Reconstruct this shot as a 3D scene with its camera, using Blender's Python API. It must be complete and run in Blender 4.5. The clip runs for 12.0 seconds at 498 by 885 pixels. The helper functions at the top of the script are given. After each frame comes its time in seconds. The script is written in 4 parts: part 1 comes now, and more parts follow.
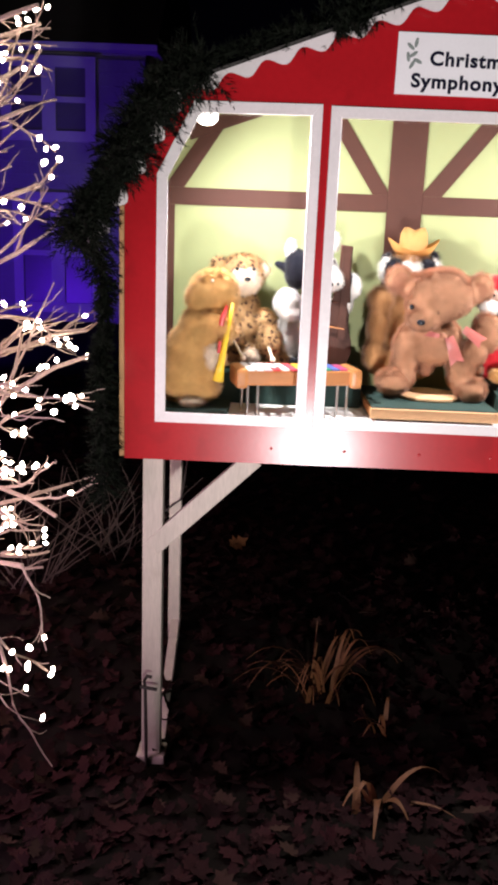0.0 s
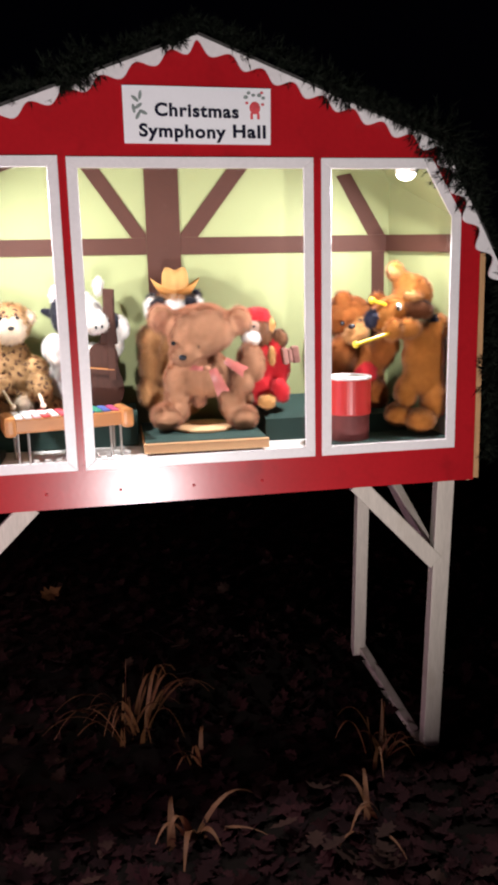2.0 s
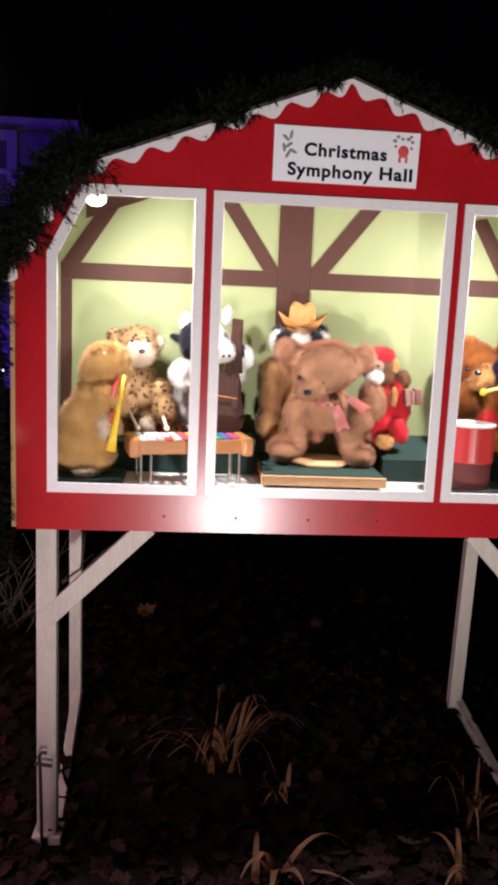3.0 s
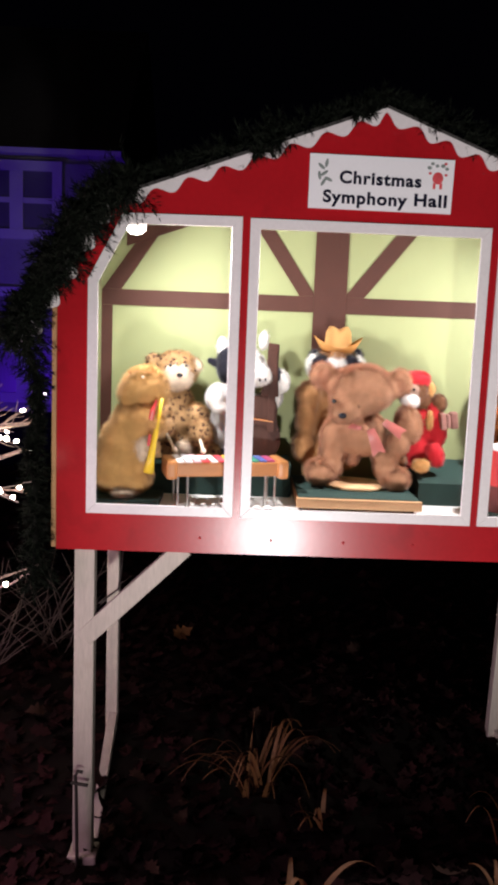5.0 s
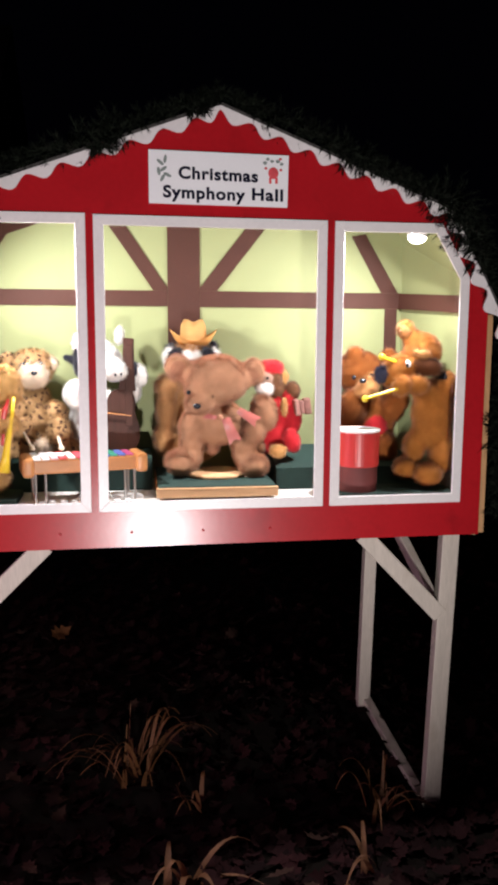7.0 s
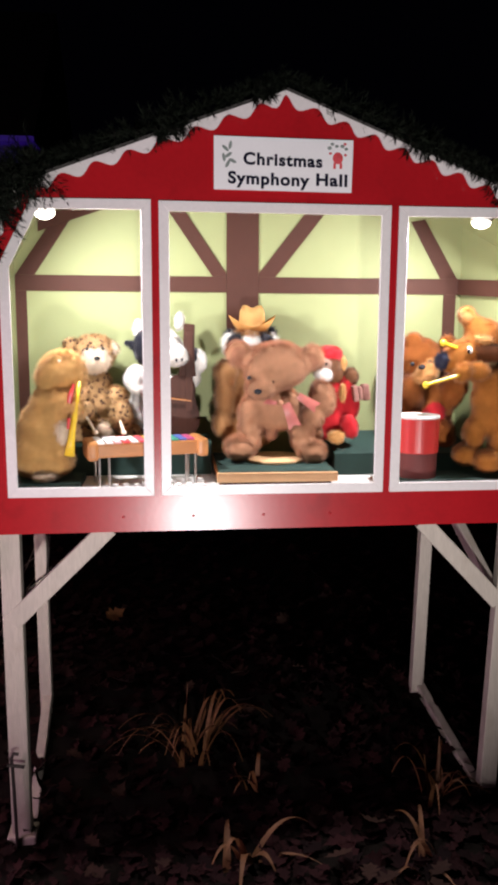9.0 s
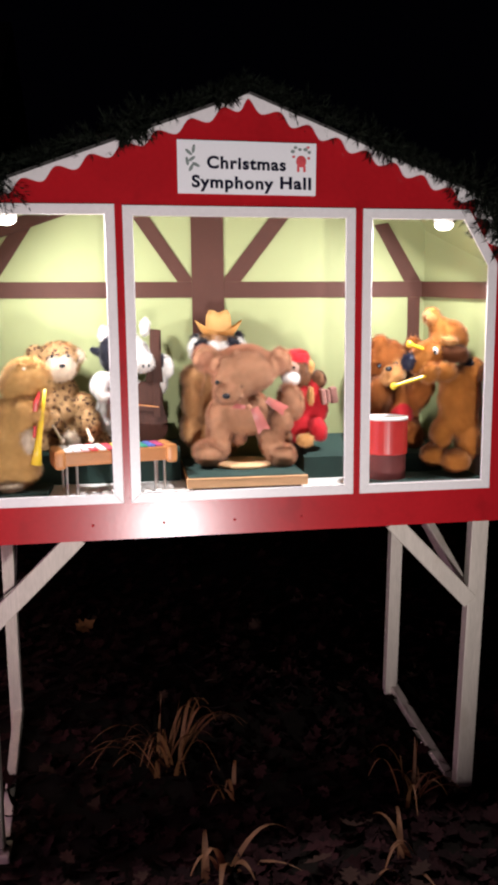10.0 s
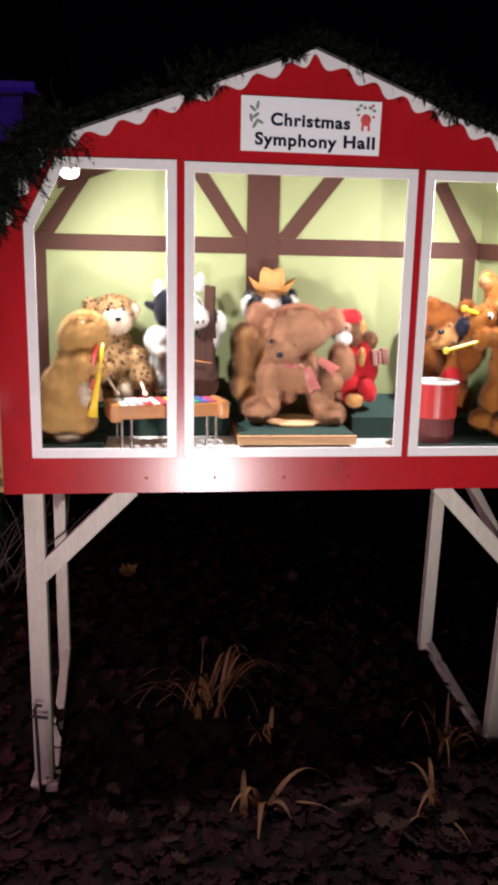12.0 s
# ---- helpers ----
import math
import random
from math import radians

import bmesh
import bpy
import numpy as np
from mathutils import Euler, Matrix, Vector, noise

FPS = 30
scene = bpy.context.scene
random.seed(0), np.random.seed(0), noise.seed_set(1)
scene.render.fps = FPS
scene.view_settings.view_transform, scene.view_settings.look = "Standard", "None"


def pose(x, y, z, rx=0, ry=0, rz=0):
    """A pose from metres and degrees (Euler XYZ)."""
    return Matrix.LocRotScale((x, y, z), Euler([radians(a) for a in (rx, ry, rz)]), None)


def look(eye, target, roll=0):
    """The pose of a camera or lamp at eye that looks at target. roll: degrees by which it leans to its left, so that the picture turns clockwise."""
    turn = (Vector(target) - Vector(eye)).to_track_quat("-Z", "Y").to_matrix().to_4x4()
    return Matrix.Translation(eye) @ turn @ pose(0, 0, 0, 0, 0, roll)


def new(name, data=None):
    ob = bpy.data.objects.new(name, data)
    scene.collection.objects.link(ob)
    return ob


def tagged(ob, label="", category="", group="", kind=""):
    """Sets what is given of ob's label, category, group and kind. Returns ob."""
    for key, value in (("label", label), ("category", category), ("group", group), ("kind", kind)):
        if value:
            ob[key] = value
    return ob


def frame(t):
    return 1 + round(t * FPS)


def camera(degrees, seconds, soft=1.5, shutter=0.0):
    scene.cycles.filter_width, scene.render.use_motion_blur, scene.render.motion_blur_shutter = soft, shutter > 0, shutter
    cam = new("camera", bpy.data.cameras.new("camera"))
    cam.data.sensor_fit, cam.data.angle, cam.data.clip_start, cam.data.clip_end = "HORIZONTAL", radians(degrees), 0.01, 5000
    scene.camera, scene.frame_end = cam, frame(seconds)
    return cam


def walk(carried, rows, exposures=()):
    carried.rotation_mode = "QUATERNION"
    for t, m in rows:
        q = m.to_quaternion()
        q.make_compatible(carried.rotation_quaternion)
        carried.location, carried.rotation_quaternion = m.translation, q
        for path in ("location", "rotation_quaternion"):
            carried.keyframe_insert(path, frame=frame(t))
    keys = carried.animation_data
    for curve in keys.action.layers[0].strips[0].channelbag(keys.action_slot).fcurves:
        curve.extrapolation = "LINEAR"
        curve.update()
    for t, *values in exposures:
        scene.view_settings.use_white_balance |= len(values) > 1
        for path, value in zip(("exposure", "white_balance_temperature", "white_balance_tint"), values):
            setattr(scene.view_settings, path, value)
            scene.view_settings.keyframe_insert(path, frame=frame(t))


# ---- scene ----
# ---- the camera's way ----
cam = camera(34.9, 12.0, soft=3.6)
PATH = [
    (0, (-0.542, -2.422, 1.825), (-0.581, -0.482, 1.337), 2.3),
    (0.5, (-0.514, -2.425, 1.854), (-0.523, -0.476, 1.409), 1.0),
    (1, (-0.392, -2.453, 1.846), (-0.248, -0.496, 1.462), 0.3),
    (1.5, (-0.284, -2.477, 1.845), (0.048, -0.544, 1.455), -0.7),
    (2, (-0.29, -2.487, 1.831), (0.036, -0.552, 1.441), -1.4),
    (2.5, (-0.349, -2.472, 1.839), (-0.109, -0.528, 1.436), 0.9),
    (3, (-0.412, -2.473, 1.86), (-0.289, -0.503, 1.532), 2.4),
    (3.2, (-0.420, -2.475, 1.872), (-0.346, -0.501, 1.561), 2.3),
    (4.8, (-0.390, -2.512, 1.852), (-0.385, -0.529, 1.594), 2.3),
    (5, (-0.401, -2.501, 1.858), (-0.379, -0.519, 1.588), 2.2),
    (5.5, (-0.392, -2.489, 1.854), (-0.326, -0.511, 1.567), 2.4),
    (6, (-0.355, -2.562, 1.849), (-0.2, -0.588, 1.566), 2.5),
    (6.5, (-0.314, -2.566, 1.858), (-0.059, -0.6, 1.589), 1.1),
    (6.7, (-0.266, -2.566, 1.850), (0.014, -0.601, 1.580), 0.2),
    (8.3, (-0.306, -2.567, 1.857), (-0.064, -0.606, 1.542), 1.6),
    (8.5, (-0.318, -2.571, 1.853), (-0.098, -0.607, 1.544), 1.4),
    (9, (-0.356, -2.575, 1.844), (-0.165, -0.608, 1.539), 0.3),
    (9.5, (-0.382, -2.558, 1.845), (-0.158, -0.595, 1.533), 0.8),
    (10, (-0.368, -2.561, 1.83), (-0.09, -0.601, 1.545), -0.6),
    (10.5, (-0.384, -2.548, 1.851), (-0.191, -0.581, 1.544), -0.3),
    (11, (-0.397, -2.55, 1.843), (-0.211, -0.585, 1.519), 0.0),
    (11.5, (-0.406, -2.568, 1.834), (-0.247, -0.599, 1.522), 0.8),
    (12, (-0.448, -2.588, 1.878), (-0.244, -0.643, 1.459), 1.1),
]
EXPOSURES = [(0, 0.26), (0.5, 0.28), (1.0, -0.02), (1.5, -0.04), (2.0, 0.06), (2.5, 0.08), (3.0, -0.03), (4.8, -0.10), (6.0, -0.10), (6.7, -0.03), (12, -0.03)]
walk(cam, [(t, look(eye, target, roll)) for t, eye, target, roll in PATH], EXPOSURES)

# ---- night sky and lamps ----
world = bpy.data.worlds.new("night")
world.use_nodes = True
world.node_tree.nodes["Background"].inputs["Color"].default_value = (0.010, 0.008, 0.022, 1)
world.node_tree.nodes["Background"].inputs["Strength"].default_value = 0.03
scene.world = world


def lamp(name, kind, energy, colour, m, **more):
    data = bpy.data.lights.new(name, kind)
    data.energy, data.color = energy, colour
    for key, value in more.items():
        if key == "size":
            if kind == "AREA":
                data.shape, data.size = "DISK", value
            else:
                data.shadow_soft_size = value
        elif key == "cone":
            data.spot_size, data.spot_blend = radians(value), 1.0
        elif key == "spread":
            data.spread = radians(value)
    ob = new(name, data)
    ob.matrix_world = m
    return ob


# flood lamp on the ground across the path, aimed at the booth's front
lamp("flood_lamp", "SPOT", 700, (1.0, 0.94, 0.94), look((-0.12, -4.10, 0.15), (-0.04, 0, 1.52)), size=0.07, cone=47)
# two round lamps inside the booth under the roof
lamp("puck_lamp", "AREA", 16.0, (1.0, 0.955, 0.99), look((-0.745, 0.06, 2.145), (-0.05, 0.30, 1.35)), size=0.06, spread=165)
lamp("puck_lamp", "AREA", 16.0, (1.0, 0.955, 0.99), look((0.665, 0.06, 2.14), (0.10, 0.30, 1.35)), size=0.06, spread=165)
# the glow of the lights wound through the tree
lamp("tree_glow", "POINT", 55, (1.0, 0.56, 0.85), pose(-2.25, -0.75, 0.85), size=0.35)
# blue flood that washes the house front
lamp("house_flood", "SPOT", 300, (0.12, 0.012, 1.0), look((-4.2, 4.8, 0.7), (-3.8, 8.6, 2.6)), size=0.1, cone=150)


# ---- materials ----
def mat(name, colour, rough=0.6, vary=0.15, scale=8.0, bump=0.15, grain=120.0, metal=0.0, stretch=(1, 1, 1), dirt=None, piece=0.0, gloss=0.5):
    """A procedural surface: base colour varied at two scales, fine relief, optional stains and change from piece to piece."""
    m = bpy.data.materials.new(name)
    m.use_nodes = True
    nt = m.node_tree
    n, l = nt.nodes, nt.links
    b = n["Principled BSDF"]
    b.inputs["Roughness"].default_value, b.inputs["Metallic"].default_value = rough, metal
    b.inputs["Specular IOR Level"].default_value = gloss
    tc, mp = n.new("ShaderNodeTexCoord"), n.new("ShaderNodeMapping")
    mp.inputs["Scale"].default_value = stretch
    l.new(tc.outputs["Object"], mp.inputs["Vector"])
    big, fine = n.new("ShaderNodeTexNoise"), n.new("ShaderNodeTexNoise")
    big.inputs["Scale"].default_value, big.inputs["Detail"].default_value = scale, 5
    fine.inputs["Scale"].default_value, fine.inputs["Detail"].default_value = grain, 3
    for t in (big, fine):
        l.new(mp.outputs["Vector"], t.inputs["Vector"])
    mixn = n.new("ShaderNodeMath")
    mixn.operation = "ADD"
    l.new(big.outputs["Fac"], mixn.inputs[0])
    l.new(fine.outputs["Fac"], mixn.inputs[1])
    ramp = n.new("ShaderNodeMapRange")
    ramp.inputs["From Min"].default_value, ramp.inputs["From Max"].default_value = 0.6, 1.4
    ramp.inputs["To Min"].default_value, ramp.inputs["To Max"].default_value = 1 - vary, 1 + vary
    l.new(mixn.outputs[0], ramp.inputs["Value"])
    value = ramp.outputs["Result"]
    if piece:
        info = n.new("ShaderNodeNewGeometry")
        pr = n.new("ShaderNodeMapRange")
        pr.inputs["To Min"].default_value, pr.inputs["To Max"].default_value = 1 - piece, 1 + piece
        l.new(info.outputs["Random Per Island"], pr.inputs["Value"])
        mul = n.new("ShaderNodeMath")
        mul.operation = "MULTIPLY"
        l.new(value, mul.inputs[0])
        l.new(pr.outputs["Result"], mul.inputs[1])
        value = mul.outputs[0]
    tint = n.new("ShaderNodeVectorMath")
    tint.operation = "SCALE"
    tint.inputs[0].default_value = colour[:3]
    l.new(value, tint.inputs["Scale"])
    out = tint.outputs["Vector"]
    if dirt:
        stain = n.new("ShaderNodeTexNoise")
        stain.inputs["Scale"].default_value, stain.inputs["Detail"].default_value = scale * 1.7, 8
        l.new(tc.outputs["Object"], stain.inputs["Vector"])
        edge = n.new("ShaderNodeMapRange")
        edge.inputs["From Min"].default_value, edge.inputs["From Max"].default_value = 0.56, 0.72
        l.new(stain.outputs["Fac"], edge.inputs["Value"])
        mx = n.new("ShaderNodeMix")
        mx.data_type = "RGBA"
        l.new(edge.outputs["Result"], mx.inputs["Factor"])
        l.new(out, mx.inputs["A"])
        mx.inputs["B"].default_value = (*dirt, 1)
        out = mx.outputs["Result"]
    l.new(out, b.inputs["Base Color"])
    if bump:
        bp = n.new("ShaderNodeBump")
        bp.inputs["Strength"].default_value, bp.inputs["Distance"].default_value = bump, 0.003
        l.new(mixn.outputs[0], bp.inputs["Height"])
        l.new(bp.outputs["Normal"], b.inputs["Normal"])
    return m


def glow(name, colour, strength):
    m = bpy.data.materials.new(name)
    m.use_nodes = True
    b = m.node_tree.nodes["Principled BSDF"]
    b.inputs["Base Color"].default_value = (*colour, 1)
    b.inputs["Emission Color"].default_value = (*colour, 1)
    b.inputs["Emission Strength"].default_value = strength
    return m


def pane_glass(name):
    m = bpy.data.materials.new(name)
    m.use_nodes = True
    n, l = m.node_tree.nodes, m.node_tree.links
    n.clear()
    out, mx, tr, gl, fr = (n.new(k) for k in ("ShaderNodeOutputMaterial", "ShaderNodeMixShader", "ShaderNodeBsdfTransparent", "ShaderNodeBsdfGlossy", "ShaderNodeFresnel"))
    tr.inputs["Color"].default_value = (0.97, 0.98, 0.97, 1)
    gl.inputs["Roughness"].default_value = 0.03
    fr.inputs["IOR"].default_value = 1.3
    l.new(fr.outputs[0], mx.inputs["Fac"])
    l.new(tr.outputs[0], mx.inputs[1])
    l.new(gl.outputs[0], mx.inputs[2])
    l.new(mx.outputs[0], out.inputs["Surface"])
    return m


def spotted(name, base, spot):
    """Leopard plush: dark rosettes on a tan ground."""
    m = mat(name, base, 0.95, 0.2, 20, 0.2)
    n, l = m.node_tree.nodes, m.node_tree.links
    tc, vor, edge, mx = n.new("ShaderNodeTexCoord"), n.new("ShaderNodeTexVoronoi"), n.new("ShaderNodeMapRange"), n.new("ShaderNodeMix")
    vor.inputs["Scale"].default_value = 50
    vor.inputs["Randomness"].default_value = 1.0
    wob, shift = n.new("ShaderNodeTexNoise"), n.new("ShaderNodeVectorMath")
    wob.inputs["Scale"].default_value = 70
    shift.operation = "MULTIPLY_ADD"
    shift.inputs[1].default_value = (0.02, 0.02, 0.02)
    l.new(tc.outputs["Object"], wob.inputs["Vector"])
    l.new(wob.outputs["Color"], shift.inputs[0])
    l.new(tc.outputs["Object"], shift.inputs[2])
    l.new(shift.outputs["Vector"], vor.inputs["Vector"])
    edge.inputs["From Min"].default_value, edge.inputs["From Max"].default_value = 0.30, 0.44
    l.new(vor.outputs["Distance"], edge.inputs["Value"])
    mx.data_type = "RGBA"
    mx.inputs["A"].default_value = (*spot, 1)
    link = n["Principled BSDF"].inputs["Base Color"].links[0]
    l.new(edge.outputs["Result"], mx.inputs["Factor"])
    l.new(link.from_socket, mx.inputs["B"])
    l.new(mx.outputs["Result"], n["Principled BSDF"].inputs["Base Color"])
    return m


RED = mat("red_paint", (0.36, 0.009, 0.014), 0.24, 0.10, 6, 0.03, 60, dirt=(0.29, 0.008, 0.012), gloss=0.28)
WHITE = mat("white_trim_paint", (0.72, 0.68, 0.67), 0.33, 0.07, 9, 0.15, 90)
LEGWHITE = mat("weathered_white_paint", (0.45, 0.395, 0.335), 0.6, 0.16, 5, 0.3, 40, stretch=(6, 6, 0.6), dirt=(0.40, 0.34, 0.28))
GREENWALL = mat("pale_green_paint", (0.265, 0.29, 0.135), 0.7, 0.05, 4, 0.08, 80)
BROWN = mat("brown_timber_paint", (0.060, 0.020, 0.013), 0.7, 0.12, 7, 0.15, 60, gloss=0.3)
RAW = mat("raw_plywood_edge", (0.46, 0.25, 0.11), 0.75, 0.25, 10, 0.3, 90, stretch=(8, 8, 1))
CARPET = mat("dark_green_carpet", (0.016, 0.042, 0.035), 0.95, 0.3, 14, 0.6, 260)
CLOTH = mat("white_floor_paper", (0.72, 0.70, 0.68), 0.8, 0.06, 12, 0.2, 120)
PINE = mat("light_pine", (0.74, 0.45, 0.24), 0.55, 0.16, 8, 0.2, 60, stretch=(1, 8, 8))
TOYWOOD = mat("varnished_orange_wood", (0.46, 0.19, 0.065), 0.38, 0.18, 8, 0.12, 50, stretch=(1, 6, 6))
ROOFING = mat("dark_roof_board", (0.05, 0.045, 0.042), 0.85, 0.2, 8, 0.4)
METAL = mat("dull_steel", (0.55, 0.54, 0.52), 0.35, 0.1, 20, 0.1, metal=1.0)
IRON = mat("rusty_black_iron", (0.035, 0.028, 0.025), 0.6, 0.3, 30, 0.3, metal=0.3)
SIGNWHITE = mat("white_sign_card", (0.78, 0.77, 0.78), 0.55, 0.03, 6, 0.05)
INK = mat("dark_ink", (0.008, 0.008, 0.02), 0.9, 0.1, gloss=0.1)
GREYINK = mat("grey_green_ink", (0.20, 0.24, 0.22), 0.6, 0.2, 40)
REDINK = mat("red_ink", (0.60, 0.06, 0.07), 0.6, 0.2, 40)
GLASS = pane_glass("window_glass")
PUCK = glow("lamp_lens", (1.0, 0.95, 0.86), 14)
BULB = glow("warm_bulb", (1.0, 0.85, 0.72), 22)
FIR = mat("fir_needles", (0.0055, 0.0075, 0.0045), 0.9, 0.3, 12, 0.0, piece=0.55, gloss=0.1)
BARK = mat("pale_bark", (0.46, 0.34, 0.29), 0.85, 0.3, 14, 0.4, 90)
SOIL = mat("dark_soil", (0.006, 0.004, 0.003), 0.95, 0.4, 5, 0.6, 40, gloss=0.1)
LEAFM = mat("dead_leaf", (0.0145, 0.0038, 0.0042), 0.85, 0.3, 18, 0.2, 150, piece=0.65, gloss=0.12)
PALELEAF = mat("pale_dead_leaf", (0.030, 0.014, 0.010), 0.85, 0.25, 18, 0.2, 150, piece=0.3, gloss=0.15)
STRAW = mat("dry_straw", (0.105, 0.036, 0.008), 0.7, 0.3, 20, 0.2, 120, stretch=(1, 1, 0.3))
TWIG = mat("grey_twig", (0.075, 0.052, 0.045), 0.9, 0.3, 20, 0.3)
SIDING = mat("painted_siding", (0.20, 0.20, 0.22), 0.7, 0.10, 2, 0.1, 30)
HTRIM = mat("house_trim_paint", (0.36, 0.36, 0.38), 0.6, 0.06, 2, 0.1, 30)
DARKPANE = mat("dark_window_pane", (0.09, 0.09, 0.10), 0.35, 0.2, 2, 0.0)


# ---- mesh helpers ----
def part(name, bm, material, parent=None, label="", smooth=False):
    me = bpy.data.meshes.new(name)
    bm.normal_update()
    bm.to_mesh(me)
    bm.free()
    for m in (material if isinstance(material, (list, tuple)) else [material]):
        me.materials.append(m)
    if smooth:
        me.shade_smooth()
    ob = new(name, me)
    if parent:
        ob.parent = parent
    return tagged(ob, label) if label else ob


def thing(name, label, category, group="", kind=""):
    return tagged(new(name), label, category, group, kind)


def box(bm, lo, hi, bevel=0.0, m=None, index=0):
    r = bmesh.ops.create_cube(bm, size=1)
    vs = r["verts"]
    mid = [(a + b) / 2 for a, b in zip(lo, hi)]
    mat4 = Matrix.LocRotScale(mid, None, [abs(b - a) for a, b in zip(lo, hi)])
    bmesh.ops.transform(bm, matrix=(m @ mat4) if m else mat4, verts=vs)
    faces = list({f for v in vs for f in v.link_faces})
    for f in faces:
        f.material_index = index
    if bevel:
        r2 = bmesh.ops.bevel(bm, geom=list({e for v in vs for e in v.link_edges}), offset=bevel, segments=2, affect="EDGES", profile=0.6)
        for f in r2["faces"]:
            f.material_index = index
    return vs


def beam(bm, a, b, w, d, bevel=0.004, up=(0, -1, 0)):
    """A squared timber from a to b; d is its depth along up, w its width across."""
    a, b = Vector(a), Vector(b)
    z = (b - a).normalized()
    y = Vector(up)
    y = (y - z * y.dot(z)).normalized()
    x = y.cross(z)
    m = Matrix((x, y, z)).transposed().to_4x4()
    m.translation = (a + b) / 2
    box(bm, (-w / 2, -d / 2, -(b - a).length / 2), (w / 2, d / 2, (b - a).length / 2), bevel, m)


def slab(bm, outline, y0, y1):
    """A flat board: an outline in x and z, from y0 (front) to y1."""
    front = [bm.verts.new((x, y0, z)) for x, z in outline]
    back = [bm.verts.new((x, y1, z)) for x, z in outline]
    bm.faces.new(front)
    bm.faces.new(back[::-1])
    n = len(outline)
    for i in range(n):
        j = (i + 1) % n
        bm.faces.new((front[j], front[i], back[i], back[j]))


def fixed(bm):
    bmesh.ops.recalc_face_normals(bm, faces=bm.faces)
    return bm


def tube(bm, points, radii, sides=6, index=0):
    rings = []
    for i, p in enumerate(points):
        p = Vector(p)
        q = Vector(points[min(i + 1, len(points) - 1)]) - Vector(points[max(i - 1, 0)])
        q.normalize()
        a = q.orthogonal().normalized()
        b = q.cross(a)
        r = radii[i] if isinstance(radii, (list, tuple)) else radii
        rings.append([bm.verts.new(p + (a * math.cos(t) + b * math.sin(t)) * r) for t in (2 * math.pi * k / sides for k in range(sides))])
    for r0, r1 in zip(rings, rings[1:]):
        best = min(range(sides), key=lambda s: (r1[s].co - r0[0].co).length)
        for k in range(sides):
            f = bm.faces.new((r0[k], r0[(k + 1) % sides], r1[(k + 1 + best) % sides], r1[(k + best) % sides]))
            f.material_index = index
    for r in (rings[0], rings[-1][::-1]):
        f = bm.faces.new(r[::-1])
        f.material_index = index


def lathe(bm, profile, centre, sides=32, index=0):
    """A turned body about a vertical axis: profile of (radius, height)."""
    rings = []
    for r, z in profile:
        rings.append([bm.verts.new((centre[0] + r * math.cos(t), centre[1] + r * math.sin(t), centre[2] + z)) for t in (2 * math.pi * k / sides for k in range(sides))])
    for a, b in zip(rings, rings[1:]):
        for k in range(sides):
            bm.faces.new((a[k], a[(k + 1) % sides], b[(k + 1) % sides], b[k])).material_index = index
    for r in (rings[0][::-1], rings[-1]):
        bm.faces.new(r).material_index = index


def ball(bm, c, r, index=0, u=12, v=8, m=None):
    res = bmesh.ops.create_uvsphere(bm, u_segments=u, v_segments=v, radius=1)
    rr = r if isinstance(r, (list, tuple)) else (r, r, r)
    mm = Matrix.LocRotScale(c, m, rr)
    bmesh.ops.transform(bm, matrix=mm, verts=res["verts"])
    for f in {f for w in res["verts"] for f in w.link_faces}:
        f.material_index = index
        f.smooth = True


# ---- the ground ----
def ground_height(x, y):
    s = min(max((y + 0.06) / 0.70, 0), 1)
    s = s * s * (3 - 2 * s)
    z = 0.075 + 0.25 * s + 0.065 * max(min(x, 1.5), -1.5) * (1 - s) + 0.045 * max(y - 0.6, 0)
    return z + 0.03 * noise.noise((x * 1.7, y * 1.7, 0)) + 0.012 * noise.noise((x * 6, y * 6, 3))


def build_ground():
    xs = [-60, -30, -15, -8, -5] + [-4 + 0.08 * i for i in range(88)] + [3.2, 4, 6, 10, 20, 40, 60]
    ys = [-40, -20, -10, -6, -4] + [-3 + 0.08 * i for i in range(90)] + [4.4, 5, 6, 8, 12, 20, 40, 80]
    bm = bmesh.new()
    grid = [[bm.verts.new((x, y, ground_height(x, min(y, 8)))) for x in xs] for y in ys]
    for r0, r1 in zip(grid, grid[1:]):
        for i in range(len(xs) - 1):
            bm.faces.new((r0[i], r0[i + 1], r1[i + 1], r1[i]))
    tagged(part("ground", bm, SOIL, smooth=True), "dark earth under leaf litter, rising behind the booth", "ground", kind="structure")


build_ground()

# ---- the booth ----
booth = thing("display_booth", "red wooden display booth with gambrel roof on white timber legs", "display booth")
Z0, Z1 = 1.147, 1.156            # bottom edge of the front, at its two ends
KNEE_L, KNEE_R, PEAK = (-0.835, 2.240), (0.765, 2.243), (0.0, 2.540)
EAVE_L, EAVE_R = (-1.100, 1.800), (1.000, 1.800)
BACK = 0.53                      # inner face of the back wall
FLOOR = 1.280

